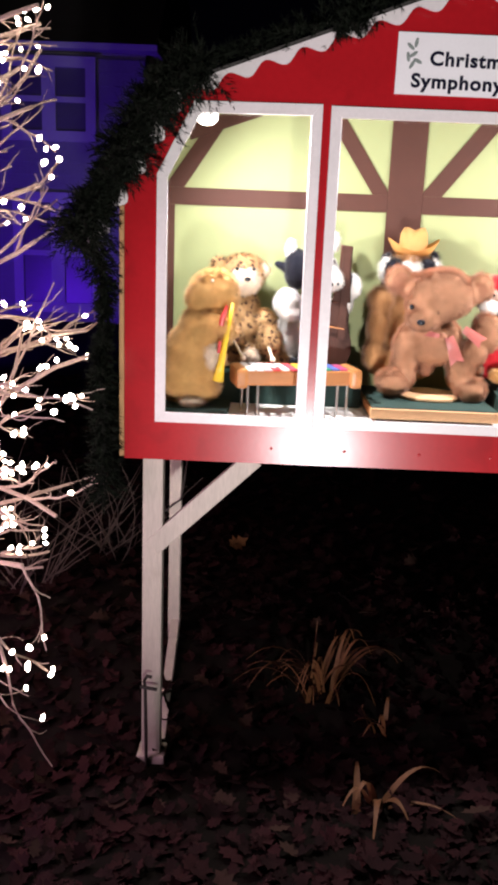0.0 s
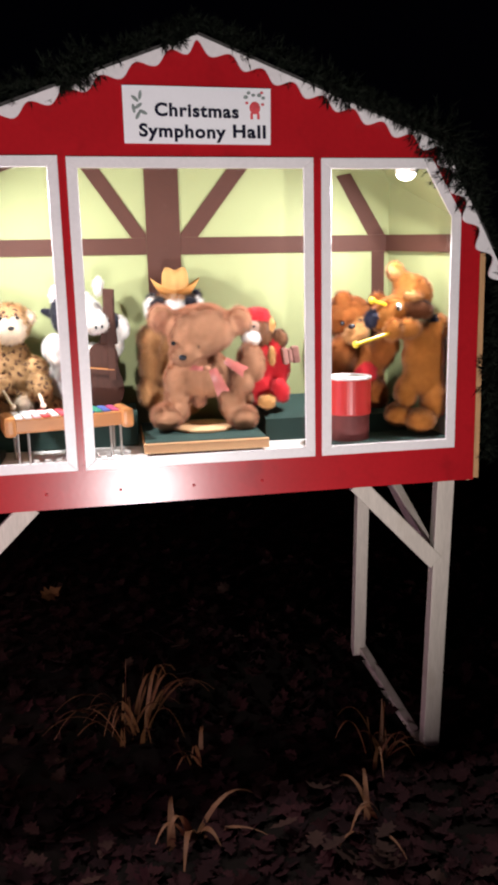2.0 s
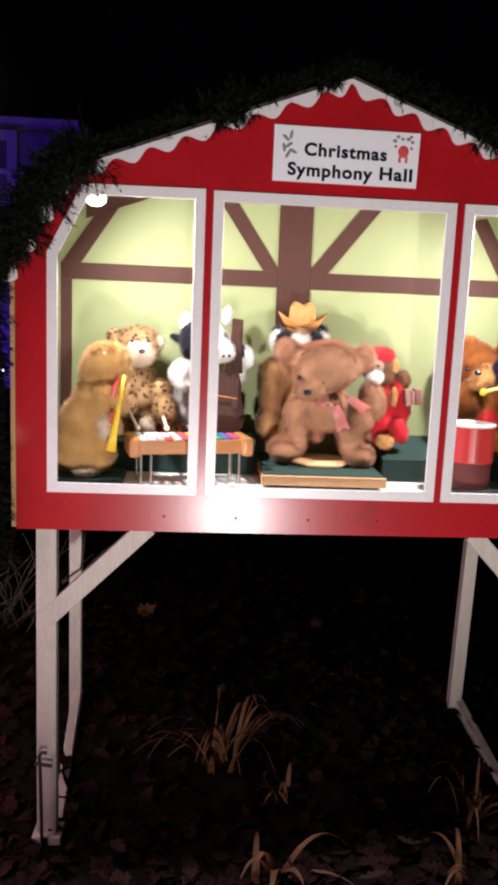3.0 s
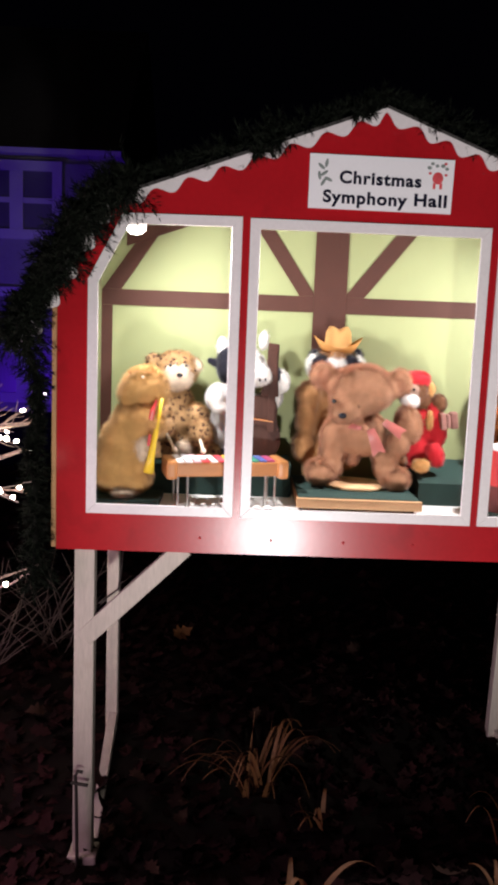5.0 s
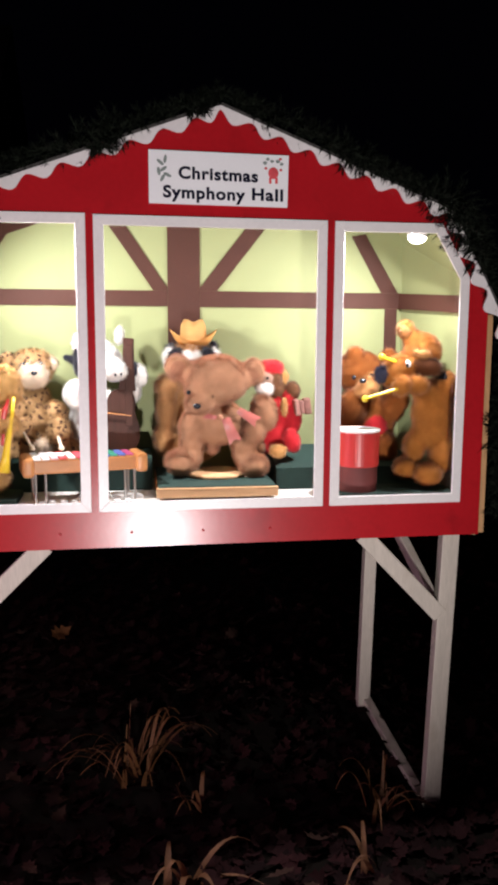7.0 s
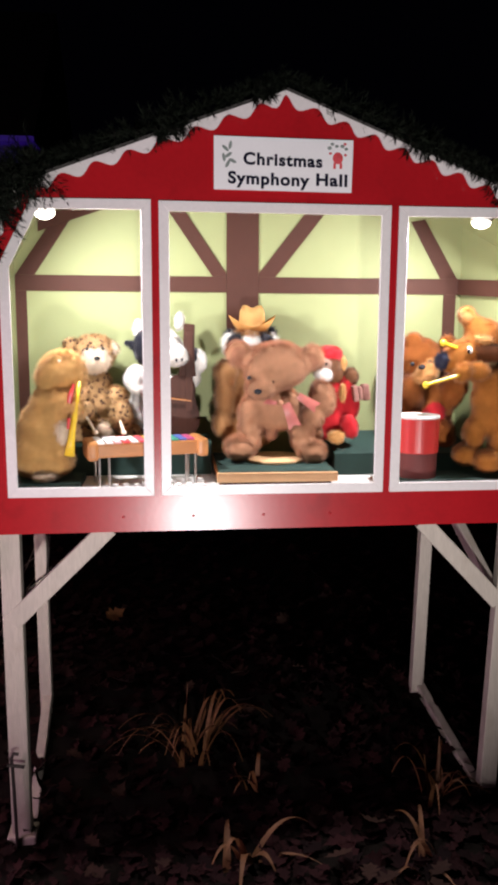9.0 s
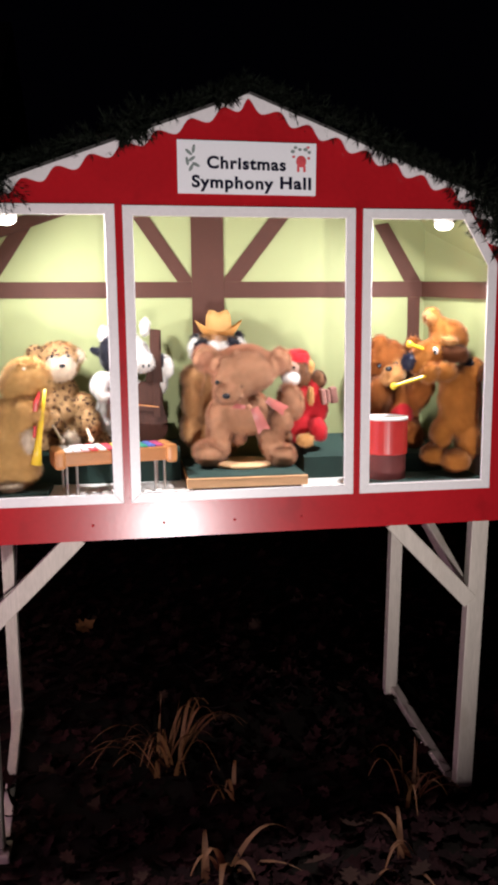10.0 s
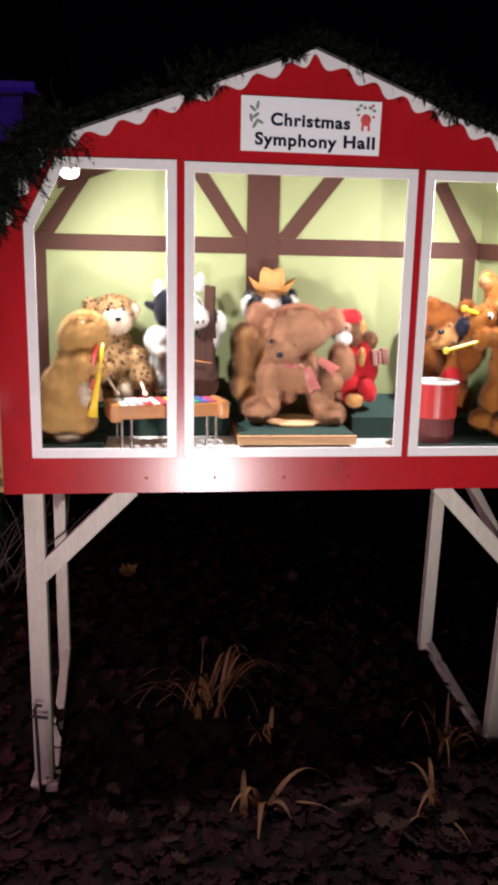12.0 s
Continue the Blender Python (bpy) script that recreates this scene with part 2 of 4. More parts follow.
for name, outline in (
    ("skirt_board", [(-0.985, Z0), (0.909, Z1), (0.909, 1.288), (-0.985, 1.286)]),
    ("stile", [(-0.985, 1.286), (-0.874, 1.286), (-0.877, 2.000), (-0.776, 2.195), KNEE_L, (-0.985, 1.990)]),
    ("gable_panel", [(-0.776, 2.195), (0.728, 2.195), KNEE_R, PEAK, KNEE_L]),
    ("mullion", [(-0.434, 1.286), (-0.376, 1.286), (-0.376, 2.195), (-0.434, 2.195)]),
    ("mullion", [(0.333, 1.287), (0.390, 1.287), (0.390, 2.195), (0.333, 2.195)]),
    ("stile", [(0.822, 1.288), (0.909, 1.288), (0.909, 1.970), KNEE_R, (0.728, 2.195), (0.822, 2.030)]),
):
    bm = bmesh.new()
    slab(bm, outline, 0.0, 0.014)
    bm.normal_update()
    bmesh.ops.triangulate(bm, faces=[f for f in bm.faces if len(f.verts) > 4])
    panel = part(name, fixed(bm), RED, booth, "glossy red painted plywood")
    if name == "skirt_board":
        for x in (-0.52, -0.29, -0.055, 0.17):
            bm = bmesh.new()
            ball(bm, (x, 0.0, 1.200), (0.005, 0.002, 0.005), u=10, v=6)
            part("screw", bm, RED, panel)


def band(points, width):
    """Mitred frame strips: quads between an outline and its inward offset."""
    n = len(points)
    inner = []
    for i in range(n):
        p0, p, p1 = (Vector(points[(i + k) % n]) for k in (-1, 0, 1))
        d0, d1 = (p - p0).normalized(), (p1 - p).normalized()
        n0, n1 = Vector((-d0.y, d0.x)), Vector((-d1.y, d1.x))
        b = (n0 + n1)
        inner.append(p + b * (width / (1 + n0.dot(n1))))
    return [[points[i], points[(i + 1) % n], tuple(inner[(i + 1) % n]), tuple(inner[i])] for i in range(n)], [tuple(p) for p in inner]


WINDOWS = [
    [(-0.889, 1.271), (-0.418, 1.271), (-0.418, 2.215), (-0.784, 2.213), (-0.890, 2.010)],
    [(-0.394, 1.271), (0.349, 1.272), (0.350, 2.210), (-0.394, 2.212)],
    [(0.372, 1.272), (0.835, 1.274), (0.838, 2.037), (0.736, 2.209), (0.375, 2.209)],
]
for outline in WINDOWS:
    strips, inner = band(outline, 0.032)
    frame_ob = new("window")
    frame_ob.parent = booth
    tagged(frame_ob, "window with white painted wooden trim")
    for strip in strips:
        bm = bmesh.new()
        slab(bm, strip, -0.007, 0.0)
        bmesh.ops.bevel(bm, geom=[e for e in bm.edges if e.verts[0].co.y < -0.006 and e.verts[1].co.y < -0.006], offset=0.0012, segments=1, affect="EDGES")
        part("trim_strip", fixed(bm), WHITE, frame_ob)
    bm = bmesh.new()
    slab(bm, [(x * 1.0, z) for x, z in inner], 0.016, 0.019)
    bmesh.ops.scale(bm, vec=(1.02, 1, 1), verts=bm.verts)
    pane = part("pane", fixed(bm), GLASS, frame_ob, "clear pane")
    pane.visible_shadow = False

# body of the box
bm = bmesh.new()
slab(bm, [(-0.955, 1.15), (0.80, 1.15), (0.80, 2.178), KNEE_R, PEAK, KNEE_L, (-0.955, 2.040)], BACK, BACK + 0.014)
part("back_wall", fixed(bm), GREENWALL, booth, "pale green painted back wall")


def side_wall(x_front, x_back, z_front, z_back):
    bm = bmesh.new()
    t = 0.013 if x_front > 0 else -0.013
    vs = []
    for dx in (0, t):
        vs.append([bm.verts.new(p) for p in ((x_front + dx, 0.0145, 1.150), (x_back + dx, BACK + 0.02, 1.150), (x_back + dx, BACK + 0.02, z_back), (x_front + dx, 0.0145, z_front))])
    for q in vs:
        bm.faces.new(q)
    for i in range(4):
        j = (i + 1) % 4
        bm.faces.new((vs[0][i], vs[0][j], vs[1][j], vs[1][i]))
    return fixed(bm)


part("side_wall", side_wall(-0.965, -0.940, 2.022, 2.064), GREENWALL, booth)
part("side_wall", side_wall(0.893, 0.780, 2.000, 2.214), GREENWALL, booth)
# raw plywood edges that stand out past the red front
for x0, x1, z0, z1 in ((-1.002, -0.987, 1.152, 1.950), (0.911, 0.930, 1.160, 1.915)):
    bm = bmesh.new()
    box(bm, (x0, 0.002, z0), (x1, BACK, z1), 0.002)
    part("side_panel", bm, RAW, booth, "raw plywood side with orange edge")
bm = bmesh.new()
box(bm, (-0.964, 0.015, FLOOR - 0.018), (0.780, BACK, FLOOR))
part("floor_board", bm, CLOTH, booth, "white covered booth floor")
bm = bmesh.new()
box(bm, (-0.984, 0.015, 1.165), (0.908, BACK, 1.180))
part("bottom_board", bm, ROOFING, booth)


# roof boards, green inside and dark outside
def roof_board(a, b, name="roof_board"):
    a, b = Vector((a[0], 0, a[1])), Vector((b[0], 0, b[1]))
    d = (b - a).normalized()
    nrm = Vector((-d.z, 0, d.x))
    if nrm.z < 0:
        nrm = -nrm
    bm = bmesh.new()
    lo = [a, b, b + nrm * 0.014, a + nrm * 0.014]
    f = [bm.verts.new((p.x, -0.022, p.z)) for p in lo]
    k = [bm.verts.new((p.x, BACK + 0.06, p.z)) for p in lo]
    bm.faces.new(f).material_index = 1
    bm.faces.new(k[::-1]).material_index = 1
    for i in range(4):
        j = (i + 1) % 4
        face = bm.faces.new((f[i], f[j], k[j], k[i]))
        face.material_index = 0 if i == 0 else 1
    part(name, fixed(bm), (GREENWALL, ROOFING), booth)


roof_board(KNEE_L, PEAK)
roof_board(PEAK, KNEE_R)
roof_board((-1.012, 1.946), KNEE_L)
roof_board(KNEE_R, (0.935, 1.922))

# white scalloped trim along the roof's front edge
def scallop(a, b, count, deep, shallow, lead=0.8):
    a, b = Vector(a), Vector(b)
    d = b - a
    n = Vector((d.y, -d.x)).normalized()
    if n.y > 0:
        n = -n
    steps = int(count * 10)
    lower = []
    for i in range(steps + 1):
        t = i / steps
        ph = t * count
        k = ph / lead if ph < lead else (ph - lead) % 1
        wave = 0.5 - 0.5 * math.cos(2 * math.pi * k)
        lower.append(a + d * t + n * (shallow + (deep - shallow) * wave ))
    up = [a + d * (i / steps) - n * 0.003 for i in range(steps + 1)]
    if abs(a.x) < 1e-6:
        lower[0], up[0] = Vector((0, a.y - shallow * 1.2)), Vector((0, a.y + 0.003))
    bm = bmesh.new()
    fr = [[bm.verts.new((p.x, y, p.y)) for p in row] for row, y in ((up, -0.030), (lower, -0.030), (up, -0.0235), (lower, -0.0235))]
    for i in range(steps):
        bm.faces.new((fr[0][i], fr[1][i], fr[1][i + 1], fr[0][i + 1]))
        bm.faces.new((fr[2][i + 1], fr[3][i + 1], fr[3][i], fr[2][i]))
        bm.faces.new((fr[1][i], fr[3][i], fr[3][i + 1], fr[1][i + 1]))
        bm.faces.new((fr[0][i + 1], fr[2][i + 1], fr[2][i], fr[0][i]))
    for i in (0, steps):
        bm.faces.new((fr[0][i], fr[2][i], fr[3][i], fr[1][i]))
    part("scalloped_trim", fixed(bm), WHITE, booth, "white wavy snow-like trim board")


scallop(PEAK, KNEE_L, 8.2, 0.037, 0.008)
scallop(PEAK, KNEE_R, 8.2, 0.037, 0.008, 1.1)
scallop(KNEE_L, EAVE_L, 5, 0.044, 0.006)
scallop(KNEE_R, EAVE_R, 5, 0.044, 0.006)

# brown half-timber strips on the back wall and the right side
def strip(outline, parent=booth, proud=0.005):
    bm = bmesh.new()
    slab(bm, outline, BACK - proud, BACK - 0.0005)
    part("timber_strip", fixed(bm), BROWN, parent)


strip([(-0.145, 1.42), (-0.021, 1.42), (-0.021, 2.47), (-0.145, 2.44)])
strip([(-0.945, 1.950), (-0.1455, 1.950), (-0.1455, 2.009), (-0.945, 2.009)])
strip([(-0.0205, 1.948), (0.778, 1.948), (0.778, 2.009), (-0.0205, 2.009)])
strip([(-0.199, 2.0095), (-0.146, 2.0095), (-0.146, 2.022), (-0.325, 2.285), (-0.390, 2.285)])
strip([(0.045, 2.0095), (-0.020, 2.0095), (-0.020, 2.022), (0.186, 2.285), (0.262, 2.285)])
strip([(-0.945, 1.42), (-0.900, 1.42), (-0.900, 1.9495), (-0.945, 1.9495)])
strip([(-0.938, 2.0095), (-0.868, 2.0095), (-0.705, 2.252), (-0.780, 2.235)])
strip([(-0.850, 2.168), (-0.600, 2.255), (-0.600, 2.305), (-0.850, 2.218)], proud=0.009)
strip([(0.716, 1.42), (0.766, 1.42), (0.766, 1.9475), (0.716, 1.9475)])
strip([(0.768, 2.0095), (0.700, 2.0095), (0.575, 2.225), (0.630, 2.235)])
bm = bmesh.new()
beam(bm, (0.880, 0.03, 1.948), (0.774, BACK - 0.008, 1.978), 0.060, 0.005, 0.0, up=(1, 0, 0))
part("timber_strip", bm, BROWN, booth)

# legs, rails and braces
def timber(name, a, b, w, d, up=(0, -1, 0), material=None):
    bm = bmesh.new()
    beam(bm, a, b, w, d, 0.004, up)
    return part(name, bm, material or LEGWHITE, booth)


timber("leg", (-0.895, 0.040, -0.02), (-0.896, 0.040, 1.164), 0.066, 0.045)
timber("leg", (0.786, 0.045, 0.06), (0.822, 0.045, 1.164), 0.062, 0.045)
timber("leg", (-0.874, 0.50, 0.25), (-0.876, 0.50, 1.164), 0.046, 0.040)
timber("leg", (0.656, 0.50, 0.25), (0.676, 0.50, 1.164), 0.050, 0.045)
timber("brace", (-0.900, 0.030, 0.836), (-0.570, 0.030, 1.160), 0.062, 0.030)
timber("brace", (0.792, 0.034, 0.856), (0.500, 0.034, 1.160), 0.058, 0.026)
timber("rail", (-0.872, 0.066, 0.02), (-0.868, 0.52, 0.35), 0.048, 0.035, up=(1, 0, 0))
timber("rail", (0.770, 0.071, 0.12), (0.665, 0.52, 0.33), 0.040, 0.035, up=(1, 0, 0))
timber("brace", (-0.868, 0.50, 1.050), (-0.775, 0.50, 1.160), 0.048, 0.026)
timber("brace", (0.790, 0.069, 0.88), (0.700, 0.36, 1.160), 0.05, 0.03, up=(1, 0, 0))

# round lamps under the roof
for x, z in ((-0.752, 2.176), (0.672, 2.170)):
    t = thing("puck_light", "small round white lamp glowing under the roof", "lamp", "lamps in the booth")
    m = look((x, 0.055, z), (x * 0.95, 0.02, 1.5))
    bm = bmesh.new()
    lathe(bm, [(0.030, 0.0), (0.034, 0.004), (0.034, 0.018), (0.022, 0.024)], (0, 0, 0), 24)
    bmesh.ops.transform(bm, matrix=m, verts=bm.verts)
    part("housing", fixed(bm), WHITE, t)
    bm = bmesh.new()
    lathe(bm, [(0.006, -0.020), (0.018, -0.017), (0.028, -0.009), (0.031, -0.001)], (0, 0, 0), 24)
    bmesh.ops.transform(bm, matrix=m, verts=bm.verts)
    part("lens", fixed(bm), PUCK, t, "glowing lens")

# ---- the sign ----
sign = thing("sign_board", "white rectangular sign lettered Christmas Symphony Hall", "sign")
bm = bmesh.new()
slab(bm, [(-0.221, 2.249), (0.216, 2.246), (0.219, 2.405), (-0.221, 2.409)], -0.008, -0.001)
part("card", fixed(bm), SIGNWHITE, sign)


def lettering(text, centre, width, height):
    cu = bpy.data.curves.new("text", "FONT")
    cu.body, cu.size, cu.align_x, cu.offset, cu.extrude, cu.space_character = text, 1.0, "CENTER", 0.037, 0.01, 1.12
    tmp = new("text", cu)
    bpy.context.view_layer.update()
    me = bpy.data.meshes.new_from_object(tmp.evaluated_get(bpy.context.evaluated_depsgraph_get()))
    bpy.data.objects.remove(tmp)
    xs = [v.co.x for v in me.vertices]
    sx = width / (max(xs) - min(xs))
    mid = (max(xs) + min(xs)) / 2
    for v in me.vertices:
        x, y, z = v.co
        v.co = (centre[0] + (x - mid) * sx, -0.0085 - 0.0005 * (z > 0), centre[1] + y * height - 0.010 * ((x - mid) * sx) / 0.2 * 0.4)
    me.materials.clear()
    me.materials.append(INK)
    ob = new("lettering", me)
    ob.parent = sign


lettering("Christmas", (-0.004, 2.324), 0.250, 0.050)
lettering("Symphony", (-0.048, 2.266), 0.258, 0.050)
lettering("Hall", (0.152, 2.266), 0.100, 0.050)
bm = bmesh.new()
for x, z, a in ((-0.185, 2.372, 40), (-0.176, 2.352, -35), (-0.190, 2.345, 80), (-0.163, 2.335, 25), (-0.178, 2.326, -60), (-0.170, 2.382, 100)):
    ball(bm, (x, -0.0085, z), (0.014, 0.0008, 0.005), u=10, v=6, m=Euler((0, radians(a), 0)).to_quaternion())
part("sprig", bm, GREYINK, sign, "grey printed sprig")
bm = bmesh.new()
ball(bm, (0.170, -0.0085, 2.350), (0.017, 0.0009, 0.018), u=14, v=8)
for x in (0.160, 0.180):
    box(bm, (x - 0.004, -0.0093, 2.318), (x + 0.004, -0.0085, 2.336))
part("emblem", bm, REDINK, sign, "small red printed emblem")
for x, z, r in ((0.143, 2.380, 0.007), (0.152, 2.392, 0.006), (0.166, 2.386, 0.006), (0.184, 2.386, 0.007), (0.196, 2.378, 0.006), (0.192, 2.393, 0.005), (0.146, 2.364, 0.005), (0.194, 2.360, 0.005)):
    bm = bmesh.new()
    ball(bm, (x, -0.0085, z), (r, 0.0008, r * 0.8), u=8, v=6)
    part("confetti_dot", bm, GREYINK if r > 0.0055 else REDINK, sign)

# ---- risers inside the booth ----
riser = thing("back_riser", "dark green carpeted bench along the back wall", "riser")
bm = bmesh.new()
for v in box(bm, (0.236, 0.255, FLOOR + 0.001), (0.765, BACK - 0.006, 1.360)):
    if v.co.y > 0.4 and v.co.z > 1.3:
        v.co.z = 1.409
part("carpet_top", bm, CARPET, riser)
bm = bmesh.new()
box(bm, (-0.93, 0.30, FLOOR + 0.001), (-0.215, BACK - 0.006, 1.405), 0.006)
part("carpet_top", bm, CARPET, riser)
low = thing("low_riser", "low dark green carpeted platform under the plush animal", "riser", "low platforms")
bm = bmesh.new()
box(bm, (-0.945, 0.055, FLOOR + 0.001), (-0.665, 0.245, 1.305), 0.004)
part("carpet_top", bm, CARPET, low)
low = thing("low_riser", "low dark green carpeted platform under the drummer", "riser", "low platforms")
bm = bmesh.new()
box(bm, (0.43, 0.055, FLOOR + 0.001), (0.84, 0.215, 1.300), 0.004)
part("carpet_top", bm, CARPET, low)

podium = thing("podium", "square podium with green carpet and a pine front edge", "podium")
bm = bmesh.new()
box(bm, (-0.205, 0.095, FLOOR + 0.014), (0.212, 0.515, 1.322), 0.002)
part("deck", bm, TOYWOOD, podium)
bm = bmesh.new()
box(bm, (-0.200, 0.100, 1.3225), (0.207, 0.510, 1.328), 0.002)
part("carpet_top", bm, CARPET, podium)
bm = bmesh.new()
box(bm, (-0.206, 0.082, FLOOR + 0.013), (0.213, 0.0945, 1.326), 0.002)
part("front_edge", bm, PINE, podium, "light pine edge strip")
bm = bmesh.new()
box(bm, (-0.185, 0.11, FLOOR + 0.0005), (0.193, 0.50, FLOOR + 0.0138))
part("base", bm, INK, podium)
disc = thing("turntable_disc", "round light wooden disc on the podium", "disc")
bm = bmesh.new()
lathe(bm, [(0.112, 0.0), (0.116, 0.003), (0.116, 0.010), (0.110, 0.013)], (0.020, 0.330, 1.3285), 40)
part("plate", fixed(bm), PINE, disc)


# ---- plush animals ----
def plush(name, colour, vary=0.22):
    m = mat(name, colour, 0.95, vary * 1.0, 16, 0.15, 220, piece=0.22, gloss=0.1)
    b = m.node_tree.nodes["Principled BSDF"]
    b.inputs["Sheen Weight"].default_value, b.inputs["Sheen Roughness"].default_value = 0.7, 0.5
    b.inputs["Sheen Tint"].default_value = [min(1, 0.3 + c) for c in colour] + [1]
    return m


GOLD = plush("golden_plush", (0.60, 0.34, 0.125))
CREAM = plush("cream_plush", (0.74, 0.60, 0.46))
LEOPARD = spotted("leopard_plush", (0.50, 0.30, 0.14), (0.085, 0.038, 0.022))
COWWHITE = plush("white_plush", (0.80, 0.77, 0.74), 0.08)
COWBLACK = plush("black_plush", (0.018, 0.018, 0.028))
TAN = plush("tan_plush", (0.40, 0.20, 0.085))
BEAR = plush("fawn_plush", (0.52, 0.265, 0.155))
BEARPAD = plush("pale_fawn_plush", (0.44, 0.20, 0.12))
ORANGE = plush("orange_plush", (0.37, 0.130, 0.026))
RUST = plush("rust_plush", (0.29, 0.088, 0.020))
ORANGEPALE = plush("pale_orange_plush", (0.55, 0.27, 0.10))
MONKEY = plush("brown_plush", (0.16, 0.070, 0.035))
FELT = plush("red_felt", (0.56, 0.025, 0.035), 0.12)
SKIN = plush("tan_felt", (0.58, 0.30, 0.11))
BLACKHARD = mat("black_plastic", (0.010, 0.010, 0.016), 0.25, 0.1, 20, 0.0)
NAVY = mat("navy_velvet", (0.012, 0.014, 0.045), 0.6, 0.2, 40, 0.3)
PINK = mat("pink_satin", (0.54, 0.155, 0.135), 0.4, 0.14, 30, 0.25, 160)
YELLOW = mat("yellow_plastic", (0.78, 0.52, 0.03), 0.35, 0.08, 30, 0.05)
REDPLASTIC = mat("red_plastic", (0.46, 0.030, 0.028), 0.35, 0.1, 30, 0.05)
CELLO = mat("dark_cello_wood", (0.055, 0.020, 0.013), 0.6, 0.25, 10, 0.15, 60, stretch=(6, 6, 1), gloss=0.25)
HATM = mat("straw_felt", (0.74, 0.44, 0.16), 0.8, 0.15, 25, 0.4, 200)
ACCORDION = mat("dusty_pink_card", (0.25, 0.11, 0.09), 0.6, 0.25, 40, 0.2)
FACE = plush("greyish_pink_felt", (0.42, 0.27, 0.21))
DARKORANGE = plush("dark_orange_plush", (0.10, 0.030, 0.010))
# darker red for the drum's lower part: the bench's shade as colour
DRUM_SHADE = mat("shaded_drum_red", (0.11, 0.018, 0.016), 0.7, 0.2, 20, 0.2)


def animal(name, label, mats, blobs, hard=None, fur=0.012, hairs=9000, bare=(), comb=(0, -0.15, -1), seed=1):
    """A plush toy as one mesh: soft blended body, short pile, and glued-on eyes, noses or bows (hard)."""
    fur, hairs = fur * 1.8, int(hairs * 2.6)
    mb = bpy.data.metaballs.new("body_" + name)
    mb.resolution = mb.render_resolution = 0.0075
    mb.threshold = 0.6
    tmp = bpy.data.objects.new("body_" + name, mb)
    scene.collection.objects.link(tmp)
    rows = []
    for index, c, r, *turn in blobs:
        r = r if isinstance(r, tuple) else (r, r, r)
        q = Euler([radians(a) for a in (turn[0] if turn else (0, 0, 0))]).to_quaternion()
        e = mb.elements.new(type="ELLIPSOID")
        e.co, e.radius, e.stiffness, e.rotation = c, 1.0, 5, q
        e.size_x, e.size_y, e.size_z = (a * 0.98 / 0.712 for a in r)
        rows.append((index, Vector(c), r, q.inverted()))
    bpy.context.view_layer.update()
    src = bpy.data.meshes.new_from_object(tmp.evaluated_get(bpy.context.evaluated_depsgraph_get()))
    bpy.data.objects.remove(tmp)
    bm = bmesh.new()
    bm.from_mesh(src)
    bmesh.ops.triangulate(bm, faces=bm.faces)
    # stuffed cloth is never quite even
    bm.normal_update()
    for v in bm.verts:
        p = v.co + Vector((seed * 3.1, 0, 0))
        v.co += v.normal * (0.0036 * noise.noise(p * 22) + 0.0016 * noise.noise(p * 55))

    def nearest(p):
        best, idx = 1e9, 0
        for index, c, r, q in rows:
            d = q @ (p - c)
            v = math.sqrt((d.x / r[0]) ** 2 + (d.y / r[1]) ** 2 + (d.z / r[2]) ** 2)
            v = (v - 1) * min(r)
            if v < best:
                best, idx = v, index
        return idx

    for f in bm.faces:
        f.material_index = nearest(f.calc_center_median())
        f.smooth = True
    bm.verts.ensure_lookup_table()
    co = np.array([v.co[:] for v in bm.verts])
    tri = np.array([[v.index for v in f.verts] for f in bm.faces])
    idx = np.array([f.material_index for f in bm.faces])
    if hard:
        hard(bm)
    me = bpy.data.meshes.new(name)
    bm.to_mesh(me)
    bm.free()
    # the pile
    rng = np.random.default_rng(seed)
    a, b, c = co[tri[:, 0]], co[tri[:, 1]], co[tri[:, 2]]
    nrm = np.cross(b - a, c - a)
    area = np.linalg.norm(nrm, axis=1)
    weight = area * ~np.isin(idx, list(bare))
    pick = rng.choice(len(tri), hairs, p=weight / weight.sum())
    u, v = rng.random(hairs), rng.random(hairs)
    flip = u + v > 1
    u[flip], v[flip] = 1 - u[flip], 1 - v[flip]
    p = a[pick] + (b - a)[pick] * u[:, None] + (c - a)[pick] * v[:, None]
    n = nrm[pick] / area[pick][:, None]
    lay = np.array(comb) + rng.normal(0, 0.55, (hairs, 3))
    lay -= n * (lay * n).sum(1)[:, None]
    lay /= np.linalg.norm(lay, axis=1)[:, None] + 1e-6
    length = fur * (0.5 + rng.random(hairs))[:, None]
    side = np.cross(n, lay) * 0.0011
    pts = np.concatenate([p + side - n * 0.001, p - side - n * 0.001, p + n * length * 0.62 + lay * length * 0.75], axis=1).reshape(-1, 3)
    pile = bpy.data.meshes.new("pile")
    pile.from_pydata(pts.tolist(), [], np.arange(hairs * 3).reshape(-1, 3).tolist())
    pile.polygons.foreach_set("material_index", idx[pick].astype(np.int32))
    skin = np.zeros(len(me.vertices) * 3)
    me.vertices.foreach_get("normal", skin)
    bm = bmesh.new()
    bm.from_mesh(me)
    bm.from_mesh(pile)
    for f in bm.faces:
        f.smooth = True
    bm.to_mesh(me)
    bm.free()
    me.normals_split_custom_set_from_vertices(np.concatenate([skin.reshape(-1, 3), np.repeat(n, 3, axis=0)]).tolist())
    for m in mats:
        me.materials.append(m)
    bpy.data.meshes.remove(pile)
    bpy.data.meshes.remove(src)
    return tagged(new(name, me), label, "plush toy", "plush musicians")


